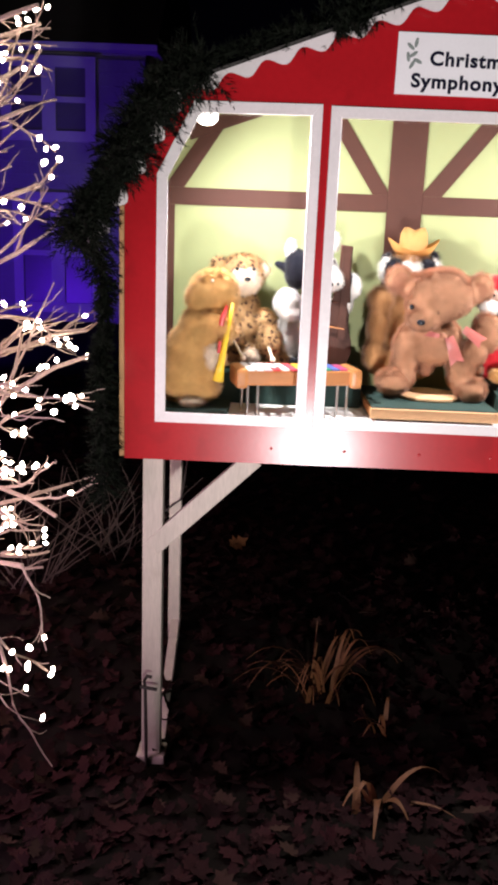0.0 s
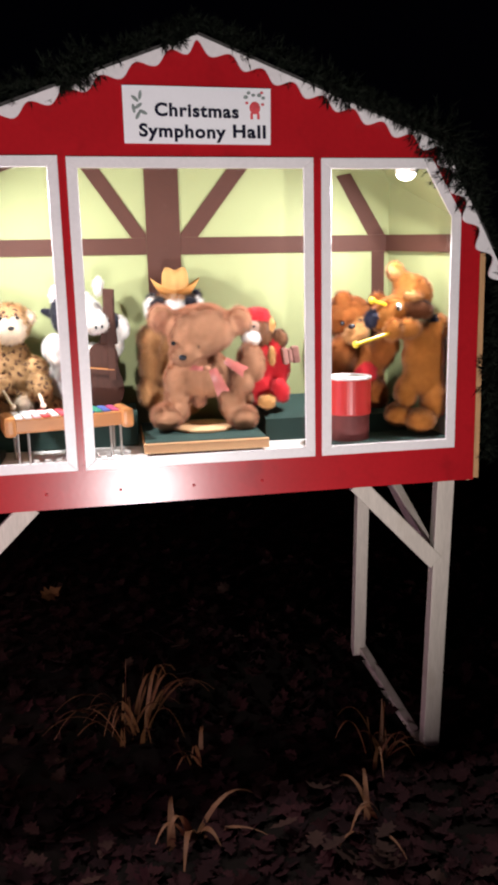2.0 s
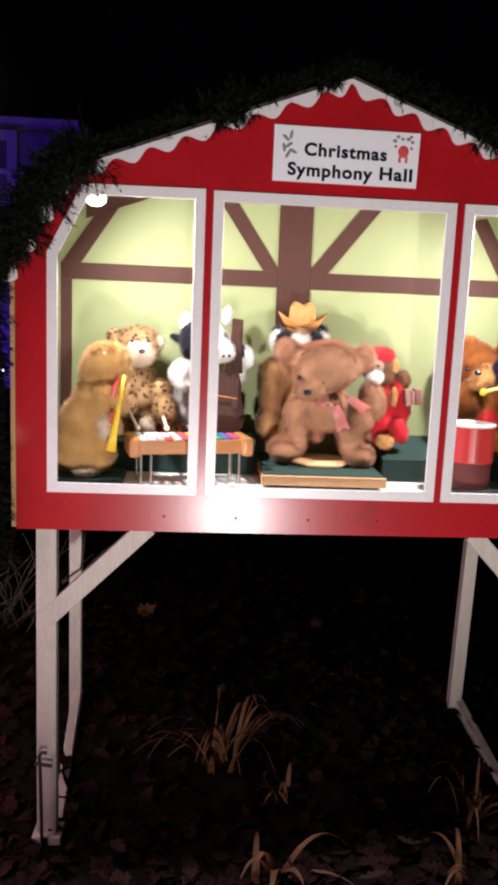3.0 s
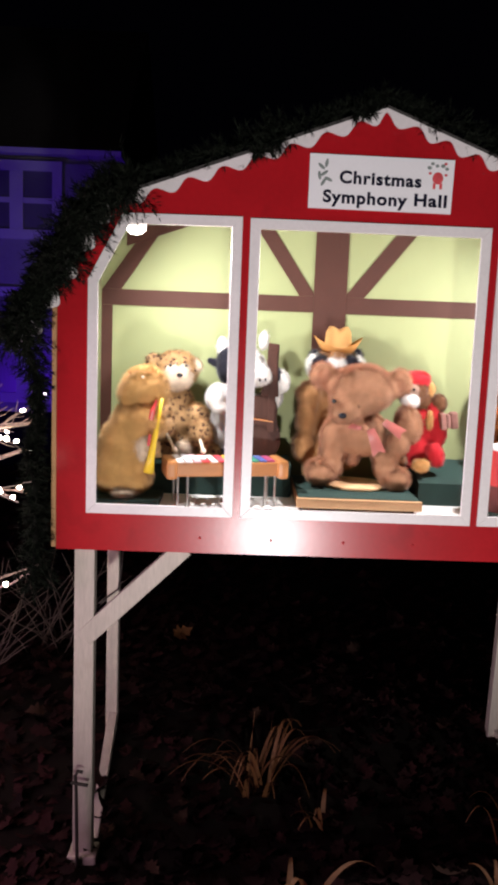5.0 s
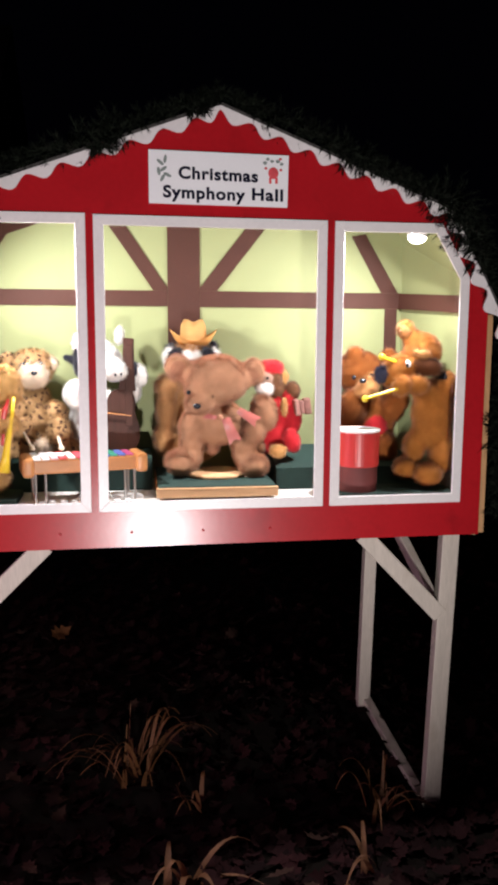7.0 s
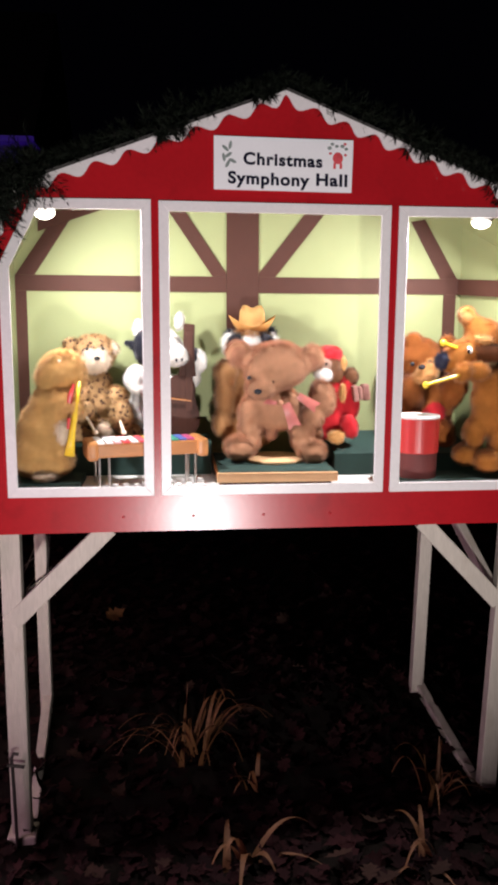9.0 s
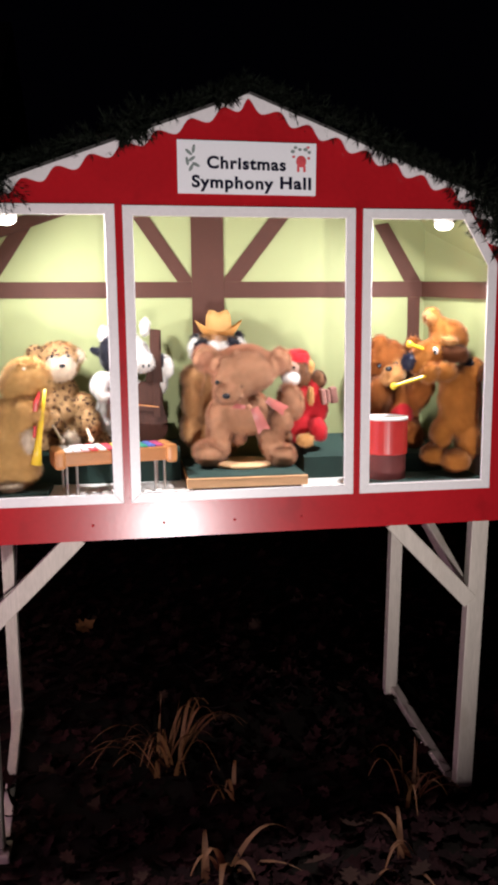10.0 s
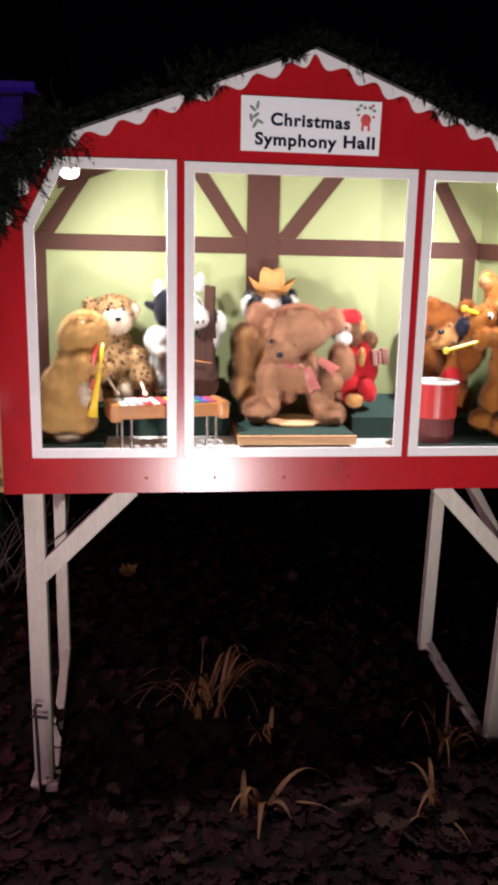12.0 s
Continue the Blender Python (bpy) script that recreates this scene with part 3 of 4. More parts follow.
def ribbon(bm, a, b, width, index, fold=0.006, up=(0, -1, 0)):
    """A short length of ribbon with a notched end and a soft fold."""
    a, b = Vector(a), Vector(b)
    d = (b - a).normalized()
    s = d.cross(Vector(up)).normalized() * width / 2
    rows = []
    for i in range(6):
        t = i / 5
        c = a.lerp(b, t) + Vector(up) * fold * math.sin(t * 5)
        w = 0.6 + 0.4 * t
        rows.append([bm.verts.new(c - s * w), bm.verts.new(c + Vector(up) * 0.004 + (d * -0.012 if i == 5 else d * 0)), bm.verts.new(c + s * w)])
    for r0, r1 in zip(rows, rows[1:]):
        for k in (0, 1):
            bm.faces.new((r0[k], r0[k + 1], r1[k + 1], r1[k])).material_index = index


# golden plush toy turned to its side, muzzle lifted to a horn
animal("plush_beaver", "golden brown plush animal with lifted head blowing a yellow horn", (GOLD, CREAM, BLACKHARD), [
    (0, (-0.726, 0.150, 1.669), (0.071, 0.066, 0.063), (0, -15, 0)), (0, (-0.685, 0.140, 1.651), (0.030, 0.040, 0.030)), (0, (-0.768, 0.150, 1.649), (0.036, 0.050, 0.034)),
    (0, (-0.750, 0.150, 1.557), (0.071, 0.070, 0.069)), (0, (-0.781, 0.150, 1.476), (0.085, 0.077, 0.089)), (0, (-0.806, 0.150, 1.401), (0.089, 0.088, 0.073)),
    (0, (-0.720, 0.105, 1.578), (0.040, 0.034, 0.034), (0, 20, 0)), (0, (-0.682, 0.085, 1.566), (0.028, 0.024, 0.024), (0, 15, 0)), (0, (-0.737, 0.105, 1.716), (0.014, 0.012, 0.012)),
    (1, (-0.721, 0.108, 1.478), (0.018, 0.040, 0.034)), (1, (-0.785, 0.105, 1.325), (0.034, 0.036, 0.014)), (0, (-0.855, 0.165, 1.359), (0.032, 0.045, 0.032)),
    (0, (-0.753, 0.150, 1.368), (0.048, 0.060, 0.040))],
    hard=lambda bm: [ball(bm, (-0.726, 0.086, 1.708), (0.006, 0.004, 0.005), 1), ball(bm, (-0.657, 0.125, 1.664), (0.010, 0.010, 0.008), 2)],
    fur=0.013, hairs=24000, seed=2)

horn = thing("toy_horn", "yellow plastic toy horn with a red strip", "toy instrument")
bm = bmesh.new()
tube(bm, [(-0.660, 0.070, 1.642), (-0.668, 0.062, 1.583), (-0.681, 0.058, 1.509), (-0.691, 0.058, 1.448), (-0.698, 0.058, 1.398)], [0.005, 0.007, 0.009, 0.012, 0.018], 14)
part("tube", bm, YELLOW, horn, smooth=True)
bm = bmesh.new()
tube(bm, [(-0.676, 0.060, 1.635), (-0.687, 0.052, 1.603), (-0.693, 0.052, 1.573)], [0.005, 0.009, 0.008], 10)
part("key_strip", bm, REDPLASTIC, horn, "red plastic strip")
bm = bmesh.new()
tube(bm, [(-0.694, 0.046, 1.525), (-0.698, 0.044, 1.488)], [0.005, 0.005], 10)
part("key_strip", bm, REDPLASTIC, horn, "red plastic strip")

animal("plush_leopard", "spotted leopard plush seated behind a toy xylophone", (LEOPARD, CREAM, BLACKHARD), [
    (0, (-0.644, 0.405, 1.721), (0.077, 0.062, 0.066)), (1, (-0.635, 0.352, 1.695), (0.050, 0.036, 0.041)), (1, (-0.652, 0.350, 1.723), (0.022, 0.020, 0.019)),
    (1, (-0.616, 0.350, 1.722), (0.022, 0.020, 0.019)), (0, (-0.717, 0.405, 1.740), (0.029, 0.014, 0.024), (0, -25, 0)), (0, (-0.734, 0.412, 1.756), (0.027, 0.012, 0.022), (0, -25, 0)),
    (0, (-0.580, 0.405, 1.738), (0.026, 0.014, 0.024), (0, 25, 0)), (1, (-0.569, 0.394, 1.739), (0.018, 0.010, 0.018)), (0, (-0.644, 0.410, 1.604), (0.062, 0.055, 0.057)),
    (0, (-0.641, 0.408, 1.535), (0.077, 0.065, 0.075)), (0, (-0.642, 0.405, 1.450), (0.097, 0.070, 0.057)), (0, (-0.693, 0.365, 1.562), (0.037, 0.045, 0.052), (0, 20, 0)),
    (0, (-0.669, 0.300, 1.516), (0.034, 0.040, 0.032)), (0, (-0.560, 0.365, 1.555), (0.039, 0.045, 0.048), (0, -20, 0)), (0, (-0.542, 0.300, 1.500), (0.040, 0.040, 0.053), (0, -10, 0)),
    (0, (-0.711, 0.350, 1.443), (0.052, 0.060, 0.043)), (1, (-0.601, 0.300, 1.442), (0.028, 0.034, 0.028)), (0, (-0.521, 0.345, 1.427), (0.048, 0.055, 0.039))],
    hard=lambda bm: [ball(bm, (-0.624, 0.312, 1.706), (0.012, 0.008, 0.008), 2), ball(bm, (-0.661, 0.338, 1.738), 0.007, 2), ball(bm, (-0.605, 0.338, 1.739), 0.007, 2)],
    fur=0.009, hairs=15000, seed=3)
for grip, tip in (((-0.660, 0.262, 1.501), (-0.626, 0.205, 1.454)), ((-0.544, 0.262, 1.489), (-0.527, 0.205, 1.453))):
    mallet = thing("xylophone_mallet", "pale wooden mallet held over the xylophone", "mallet", "xylophone mallets")
    bm = bmesh.new()
    tube(bm, [grip, tip], 0.0052, 8)
    part("stick", bm, CREAM, mallet)
    bm = bmesh.new()
    ball(bm, tip, 0.010)
    part("head", bm, CREAM, mallet)

# toy xylophone on thin steel legs
xylo = thing("toy_xylophone", "orange wooden toy xylophone with coloured bars on steel legs", "xylophone")
for y, x0, x1 in ((0.115, -0.635, -0.262), (0.225, -0.630, -0.270)):
    bm = bmesh.new()
    box(bm, (x0, y - 0.007, 1.384), (x1, y + 0.007, 1.432), 0.006)
    part("rail", bm, TOYWOOD, xylo)
for x in (-0.640, -0.262):
    bm = bmesh.new()
    box(bm, (x - 0.019, 0.090, 1.376), (x + 0.019, 0.240, 1.440), 0.013)
    part("end_block", bm, TOYWOOD, xylo, "rounded wooden end block")
colours = [(0.75, 0.72, 0.70), (0.72, 0.68, 0.70), (0.70, 0.40, 0.42), (0.60, 0.06, 0.07), (0.78, 0.70, 0.66), (0.62, 0.07, 0.10), (0.80, 0.45, 0.05), (0.65, 0.06, 0.05), (0.08, 0.16, 0.50), (0.05, 0.30, 0.20), (0.10, 0.15, 0.45), (0.5, 0.08, 0.2)]
for i, c in enumerate(colours):
    bm = bmesh.new()
    x = -0.612 + i * 0.0285
    half = 0.078 - i * 0.0022
    box(bm, (x - 0.0115, 0.170 - half, 1.4325), (x + 0.0115, 0.170 + half, 1.4385), 0.002)
    part("bar", bm, mat("bar_paint", c, 0.3, 0.06, 30, 0.03), xylo)
for x in (-0.618, -0.585, -0.318, -0.285):
    for y in (0.118, 0.220):
        if x in (-0.585, -0.318) and y > 0.2:
            continue
        bm = bmesh.new()
        tube(bm, [(x, y, 1.393), (x, y, FLOOR + 0.0005)], 0.0045, 10)
        part("leg", bm, METAL, xylo, "thin steel leg")
bm = bmesh.new()
box(bm, (-0.60, 0.120, 1.4387), (-0.515, 0.190, 1.4400))
tagged(part("sheet_paper", bm, SIGNWHITE), "white paper sheet lying on the xylophone", "paper")
xylo.matrix_world = pose(-0.45, 0.165, 0, 0, 0, 13) @ pose(0.45, -0.165, 0)
# pale slatted strip on the floor behind the legs
rack = thing("slatted_mat", "white slatted strip lying on the booth floor", "mat")
for i in range(9):
    bm = bmesh.new()
    x = -0.60 + i * 0.036
    box(bm, (x, 0.09, FLOOR + 0.0006), (x + 0.020, 0.20, FLOOR + 0.006), 0.002)
    part("slat", bm, CLOTH, rack)

animal("plush_cow", "black and white cow plush with horns playing a cello", (COWWHITE, COWBLACK, BLACKHARD, CREAM), [
    (1, (-0.455, 0.430, 1.743), (0.044, 0.058, 0.067)), (0, (-0.388, 0.420, 1.750), (0.053, 0.060, 0.073)), (0, (-0.343, 0.318, 1.717), (0.045, 0.050, 0.039)),
    (0, (-0.362, 0.365, 1.745), (0.044, 0.060, 0.046)), (1, (-0.499, 0.432, 1.748), (0.038, 0.010, 0.013), (0, 24, 0)), (0, (-0.480, 0.430, 1.817), (0.018, 0.018, 0.033), (0, 6, 0)),
    (0, (-0.329, 0.430, 1.838), (0.018, 0.018, 0.033), (0, 6, 0)), (0, (-0.485, 0.375, 1.629), (0.046, 0.050, 0.050)), (0, (-0.472, 0.370, 1.593), (0.039, 0.045, 0.026)),
    (0, (-0.463, 0.440, 1.511), (0.058, 0.055, 0.089)), (1, (-0.480, 0.420, 1.412), (0.053, 0.055, 0.027)), (0, (-0.377, 0.440, 1.544), (0.080, 0.055, 0.100)),
    (1, (-0.377, 0.430, 1.404), (0.067, 0.055, 0.027)), (1, (-0.279, 0.405, 1.709), (0.018, 0.034, 0.033)), (0, (-0.259, 0.415, 1.692), (0.031, 0.038, 0.042)),
    (0, (-0.291, 0.440, 1.630), (0.040, 0.045, 0.045))],
    hard=lambda bm: [ball(bm, (-0.341, 0.266, 1.702), (0.004, 0.003, 0.006), 2), ball(bm, (-0.321, 0.270, 1.704), (0.004, 0.003, 0.006), 2)],
    fur=0.006, hairs=15000, seed=4)
cello = thing("toy_cello", "dark brown wooden toy cello with bow", "toy instrument")
bm = bmesh.new()
outline = []
for k in range(44):
    a = 2 * math.pi * k / 44
    up = math.sin(a)
    w = (0.070 if up < 0.1 else 0.058) * (1 - 0.20 * math.exp(-((up - 0.12) / 0.25) ** 2))
    outline.append((-0.300 + w * math.copysign(abs(math.cos(a)) ** 0.6, math.cos(a)), 1.515 + 0.115 * math.copysign(abs(up) ** 0.85, up)))
slab(bm, outline, 0.318, 0.352)
bmesh.ops.bevel(bm, geom=[e for e in bm.edges if abs(e.verts[0].co.y - e.verts[1].co.y) < 1e-6], offset=0.006, segments=2, affect="EDGES")
part("body", fixed(bm), CELLO, cello)
bm = bmesh.new()
slab(bm, [(-0.312, 1.625), (-0.246, 1.625), (-0.252, 1.700), (-0.250, 1.812), (-0.290, 1.816), (-0.292, 1.700)], 0.312, 0.336)
bmesh.ops.bevel(bm, geom=list(bm.edges), offset=0.003, segments=1, affect="EDGES")
part("neck", fixed(bm), CELLO, cello)
bm = bmesh.new()
box(bm, (-0.284, 0.304, 1.50), (-0.258, 0.312, 1.79), 0.002)
part("fingerboard", bm, CELLO, cello)
bm = bmesh.new()
tube(bm, [(-0.405, 0.306, 1.554), (-0.264, 0.306, 1.537)], 0.0030, 6)
part("bow", bm, TOYWOOD, cello, "thin wooden bow")
cello.location = (-0.024, 0, 0.016)

raccoon = animal("plush_raccoon", "tan raccoon plush with black mask under a straw hat", (TAN, COWBLACK, COWWHITE, BLACKHARD), [
    (0, (-0.059, 0.450, 1.750), (0.081, 0.056, 0.072)), (1, (-0.123, 0.405, 1.761), (0.024, 0.026, 0.035), (0, 20, 0)), (1, (-0.003, 0.405, 1.763), (0.024, 0.026, 0.031), (0, -20, 0)),
    (2, (-0.064, 0.395, 1.750), (0.042, 0.030, 0.037)), (2, (-0.141, 0.430, 1.758), (0.020, 0.028, 0.038)), (2, (0.022, 0.430, 1.760), (0.016, 0.028, 0.033)),
    (0, (-0.065, 0.400, 1.796), (0.018, 0.014, 0.022)), (1, (0.021, 0.445, 1.800), (0.013, 0.012, 0.020)), (1, (-0.138, 0.445, 1.793), (0.016, 0.012, 0.020)),
    (0, (-0.061, 0.450, 1.545), (0.094, 0.062, 0.134)), (0, (-0.156, 0.410, 1.651), (0.040, 0.045, 0.044)), (0, (-0.159, 0.410, 1.570), (0.033, 0.042, 0.084)),
    (0, (-0.167, 0.400, 1.459), (0.035, 0.045, 0.053)), (0, (-0.073, 0.420, 1.428), (0.100, 0.065, 0.066))],
    hard=lambda bm: [ball(bm, (-0.066, 0.360, 1.731), (0.012, 0.008, 0.009), 3)],
    fur=0.011, hairs=12000, seed=5)
hat = thing("cowboy_hat", "orange straw cowboy hat with curled brim", "hat")
bm = bmesh.new()
sides, rings = 36, []
for r, h in ((0.098, 0.020), (0.094, 0.016), (0.075, 0.004), (0.055, 0.0), (0.052, 0.034), (0.049, 0.074), (0.038, 0.096), (0.020, 0.088)):
    ring = []
    for k in range(sides):
        t = 2 * math.pi * k / sides
        curl = 0.042 * abs(math.cos(t)) ** 2 * max(0, (r - 0.06) / 0.04) if r > 0.06 else 0
        pinch = -0.012 * math.exp(-(math.cos(t) / 0.4) ** 2) if h > 0.07 else 0
        ring.append(bm.verts.new((-0.058 + r * math.cos(t) * (0.95 if r < 0.06 else 0.92), 0.415 + r * math.sin(t) * 0.85, 1.778 + h + curl + pinch)))
    rings.append(ring)
for r0, r1 in zip(rings, rings[1:]):
    for k in range(sides):
        bm.faces.new((r0[k], r0[(k + 1) % sides], r1[(k + 1) % sides], r1[k]))
bm.faces.new(rings[-1])
bmesh.ops.solidify(bm, geom=bm.faces[:], thickness=0.003)
part("crown_and_brim", fixed(bm), HATM, hat, smooth=True)
hat.location = (0.005, 0.035, 0.026)


def bear_bits(bm):
    ball(bm, (-0.065, 0.112, 1.603), (0.014, 0.010, 0.010), 2)
    ball(bm, (-0.091, 0.150, 1.647), (0.008, 0.006, 0.008), 2)
    ball(bm, (-0.010, 0.140, 1.634), (0.008, 0.006, 0.008), 2)
    ball(bm, (0.016, 0.150, 1.559), (0.013, 0.010, 0.010), 1)
    ribbon(bm, (0.035, 0.146, 1.558), (0.073, 0.152, 1.470), 0.046, 3)
    ribbon(bm, (0.080, 0.150, 1.585), (0.156, 0.176, 1.537), 0.040, 3)
    ribbon(bm, (0.004, 0.148, 1.559), (-0.042, 0.160, 1.567), 0.022, 3)


animal("plush_bear", "large fawn teddy bear bowing forward with a pink ribbon", (BEAR, BEARPAD, BLACKHARD, PINK), [
    (0, (-0.004, 0.230, 1.684), (0.088, 0.085, 0.078)), (0, (0.038, 0.238, 1.687), (0.082, 0.080, 0.074)), (0, (-0.028, 0.205, 1.646), (0.065, 0.066, 0.055)),
    (0, (-0.052, 0.168, 1.614), (0.046, 0.052, 0.034)), (0, (-0.122, 0.250, 1.729), (0.041, 0.024, 0.041), (0, -20, 0)), (1, (-0.121, 0.232, 1.725), (0.025, 0.012, 0.025), (0, -20, 0)),
    (0, (0.142, 0.250, 1.713), (0.039, 0.026, 0.043), (0, 25, 0)), (1, (0.137, 0.232, 1.707), (0.023, 0.012, 0.027), (0, 25, 0)), (0, (-0.082, 0.245, 1.708), (0.031, 0.032, 0.035)),
    (0, (0.104, 0.245, 1.697), (0.033, 0.032, 0.037)), (0, (0.023, 0.350, 1.512), (0.098, 0.066, 0.068)), (0, (0.016, 0.330, 1.554), (0.089, 0.058, 0.055)),
    (0, (0.195, 0.310, 1.560), (0.042, 0.050, 0.063), (0, -12, 0)), (0, (0.159, 0.300, 1.499), (0.038, 0.044, 0.044)), (0, (-0.070, 0.318, 1.511), (0.040, 0.045, 0.059), (0, 8, 0)),
    (0, (-0.069, 0.330, 1.447), (0.040, 0.052, 0.040)), (0, (0.125, 0.325, 1.442), (0.045, 0.052, 0.038)), (0, (-0.114, 0.285, 1.385), (0.052, 0.062, 0.040)),
    (0, (0.155, 0.285, 1.368), (0.048, 0.060, 0.038)), (0, (-0.079, 0.325, 1.401), (0.040, 0.056, 0.042)), (0, (0.129, 0.325, 1.399), (0.040, 0.056, 0.042)),
    (1, (0.006, 0.345, 1.434), (0.019, 0.026, 0.026))],
    hard=bear_bits, fur=0.010, hairs=36000, comb=(0.1, -0.5, -0.8), seed=6)

animal("plush_monkey", "brown monkey plush in red suit and cap on the riser", (MONKEY, FELT, SKIN, BLACKHARD, COWWHITE, FACE), [
    (0, (0.220, 0.370, 1.675), (0.054, 0.046, 0.054)), (0, (0.258, 0.375, 1.641), (0.033, 0.030, 0.033)), (5, (0.198, 0.332, 1.684), (0.032, 0.020, 0.022)),
    (4, (0.200, 0.322, 1.645), (0.030, 0.026, 0.026)), (2, (0.283, 0.370, 1.685), (0.015, 0.010, 0.026)), (1, (0.229, 0.372, 1.722), (0.048, 0.045, 0.028)),
    (1, (0.276, 0.380, 1.555), (0.066, 0.048, 0.070)), (1, (0.230, 0.375, 1.486), (0.070, 0.052, 0.061)), (1, (0.238, 0.385, 1.450), (0.070, 0.050, 0.053)), (1, (0.312, 0.360, 1.526), (0.033, 0.036, 0.056)),
    (1, (0.304, 0.330, 1.454), (0.030, 0.040, 0.047), (0, -20, 0)), (2, (0.246, 0.290, 1.419), (0.032, 0.022, 0.023)), (2, (0.272, 0.312, 1.580), (0.011, 0.014, 0.036)),
    (0, (0.313, 0.360, 1.639), (0.026, 0.028, 0.033), (0, -15, 0)), (1, (0.294, 0.365, 1.611), (0.026, 0.030, 0.030)), (0, (0.179, 0.330, 1.428), (0.022, 0.030, 0.026))],
    hard=lambda bm: [ball(bm, (0.182, 0.308, 1.686), 0.005, 3), ball(bm, (0.208, 0.308, 1.686), 0.005, 3)],
    fur=0.006, hairs=9000, seed=7)
accordion = thing("toy_accordion", "small maroon toy accordion held by the monkey", "toy instrument")
for i, (x0, x1) in enumerate(((-0.032, -0.012), (-0.0115, 0.0035), (0.004, 0.030))):
    bm = bmesh.new()
    high = 0.030 if i != 1 else 0.025
    box(bm, (x0, -0.022, -high), (x1, 0.022, high), 0.006)
    part("bellows_fold" if i == 1 else "end_case", bm, ACCORDION, accordion)
accordion.matrix_world = pose(0.343, 0.320, 1.579, 0, -8, 0)

animal("plush_brown_bear", "orange-brown bear plush with pale muzzle and red vest", (RUST, ORANGEPALE, FELT, BLACKHARD), [
    (0, (0.591, 0.430, 1.704), (0.092, 0.075, 0.075)), (1, (0.603, 0.350, 1.653), (0.038, 0.045, 0.032)), (1, (0.581, 0.345, 1.632), (0.028, 0.036, 0.019)),
    (1, (0.614, 0.362, 1.691), (0.019, 0.014, 0.017)), (0, (0.561, 0.400, 1.772), (0.030, 0.020, 0.028)), (0, (0.697, 0.400, 1.764), (0.030, 0.020, 0.028)),
    (0, (0.598, 0.385, 1.616), (0.037, 0.034, 0.017)), (0, (0.631, 0.430, 1.517), (0.105, 0.075, 0.105)), (2, (0.636, 0.370, 1.496), (0.043, 0.030, 0.047)),
    (0, (0.549, 0.375, 1.566), (0.052, 0.050, 0.077), (0, 12, 0)), (0, (0.711, 0.380, 1.579), (0.043, 0.050, 0.060)), (0, (0.735, 0.370, 1.602), (0.030, 0.040, 0.039)),
    (0, (0.676, 0.360, 1.416), (0.043, 0.060, 0.056)), (0, (0.553, 0.360, 1.405), (0.047, 0.070, 0.047))],
    hard=lambda bm: [ball(bm, (0.568, 0.302, 1.675), (0.014, 0.010, 0.010), 3), ball(bm, (0.611, 0.346, 1.690), (0.010, 0.006, 0.011), 3), ball(bm, (0.547, 0.352, 1.684), 0.009, 3),
                     ball(bm, (0.587, 0.345, 1.606), (0.028, 0.008, 0.010), 3)],
    fur=0.009, hairs=16000, seed=8)

animal("plush_dog", "tall orange dog plush standing with raised drumstick arm", (ORANGE, ORANGEPALE, NAVY, COWWHITE, MONKEY, BLACKHARD, DARKORANGE), [
    (0, (0.750, 0.180, 1.787), (0.066, 0.060, 0.060)), (0, (0.717, 0.165, 1.761), (0.040, 0.050, 0.040)), (0, (0.664, 0.150, 1.733), (0.056, 0.048, 0.044), (0, -12, 0)),
    (0, (0.627, 0.140, 1.709), (0.044, 0.044, 0.042)), (2, (0.582, 0.122, 1.711), (0.022, 0.024, 0.026)), (0, (0.692, 0.195, 1.863), (0.026, 0.018, 0.032), (0, -35, 0)),
    (0, (0.718, 0.190, 1.830), (0.032, 0.028, 0.032), (0, -30, 0)), (1, (0.683, 0.180, 1.859), (0.016, 0.012, 0.022), (0, -35, 0)), (6, (0.746, 0.122, 1.736), (0.055, 0.026, 0.030), (0, 8, 0)),
    (1, (0.725, 0.114, 1.783), (0.033, 0.012, 0.010), (0, 12, 0)), (5, (0.820, 0.150, 1.692), (0.016, 0.030, 0.024), (0, -30, 0)), (0, (0.794, 0.180, 1.636), (0.068, 0.065, 0.052)),
    (0, (0.794, 0.178, 1.569), (0.072, 0.070, 0.072)), (0, (0.793, 0.174, 1.497), (0.068, 0.068, 0.060)), (0, (0.834, 0.150, 1.674), (0.034, 0.045, 0.040)),
    (0, (0.702, 0.110, 1.674), (0.051, 0.034, 0.029), (0, 5, 0)), (0, (0.648, 0.095, 1.673), (0.033, 0.034, 0.035)), (0, (0.819, 0.140, 1.420), (0.044, 0.055, 0.063)),
    (0, (0.757, 0.110, 1.355), (0.051, 0.052, 0.037)), (0, (0.727, 0.170, 1.446), (0.036, 0.048, 0.052)), (0, (0.696, 0.165, 1.370), (0.042, 0.050, 0.038))],
    hard=lambda bm: [ball(bm, (0.670, 0.098, 1.747), (0.009, 0.005, 0.014), 3, m=Euler((0, -0.5, 0)).to_quaternion()), ball(bm, (0.665, 0.092, 1.741), (0.005, 0.004, 0.008), 5)],
    fur=0.008, hairs=20000, seed=9)
for butt, tip in (((0.645, 0.074, 1.666), (0.508, 0.066, 1.628)), ((0.631, 0.118, 1.753), (0.575, 0.100, 1.770))):
    stick = thing("drumstick", "yellow plastic drumstick with round tip", "drumstick", "drumsticks")
    bm = bmesh.new()
    tube(bm, [butt, tip], 0.006, 10)
    part("shaft", bm, YELLOW, stick)
    bm = bmesh.new()
    ball(bm, tip, 0.012)
    part("tip", bm, YELLOW, stick)

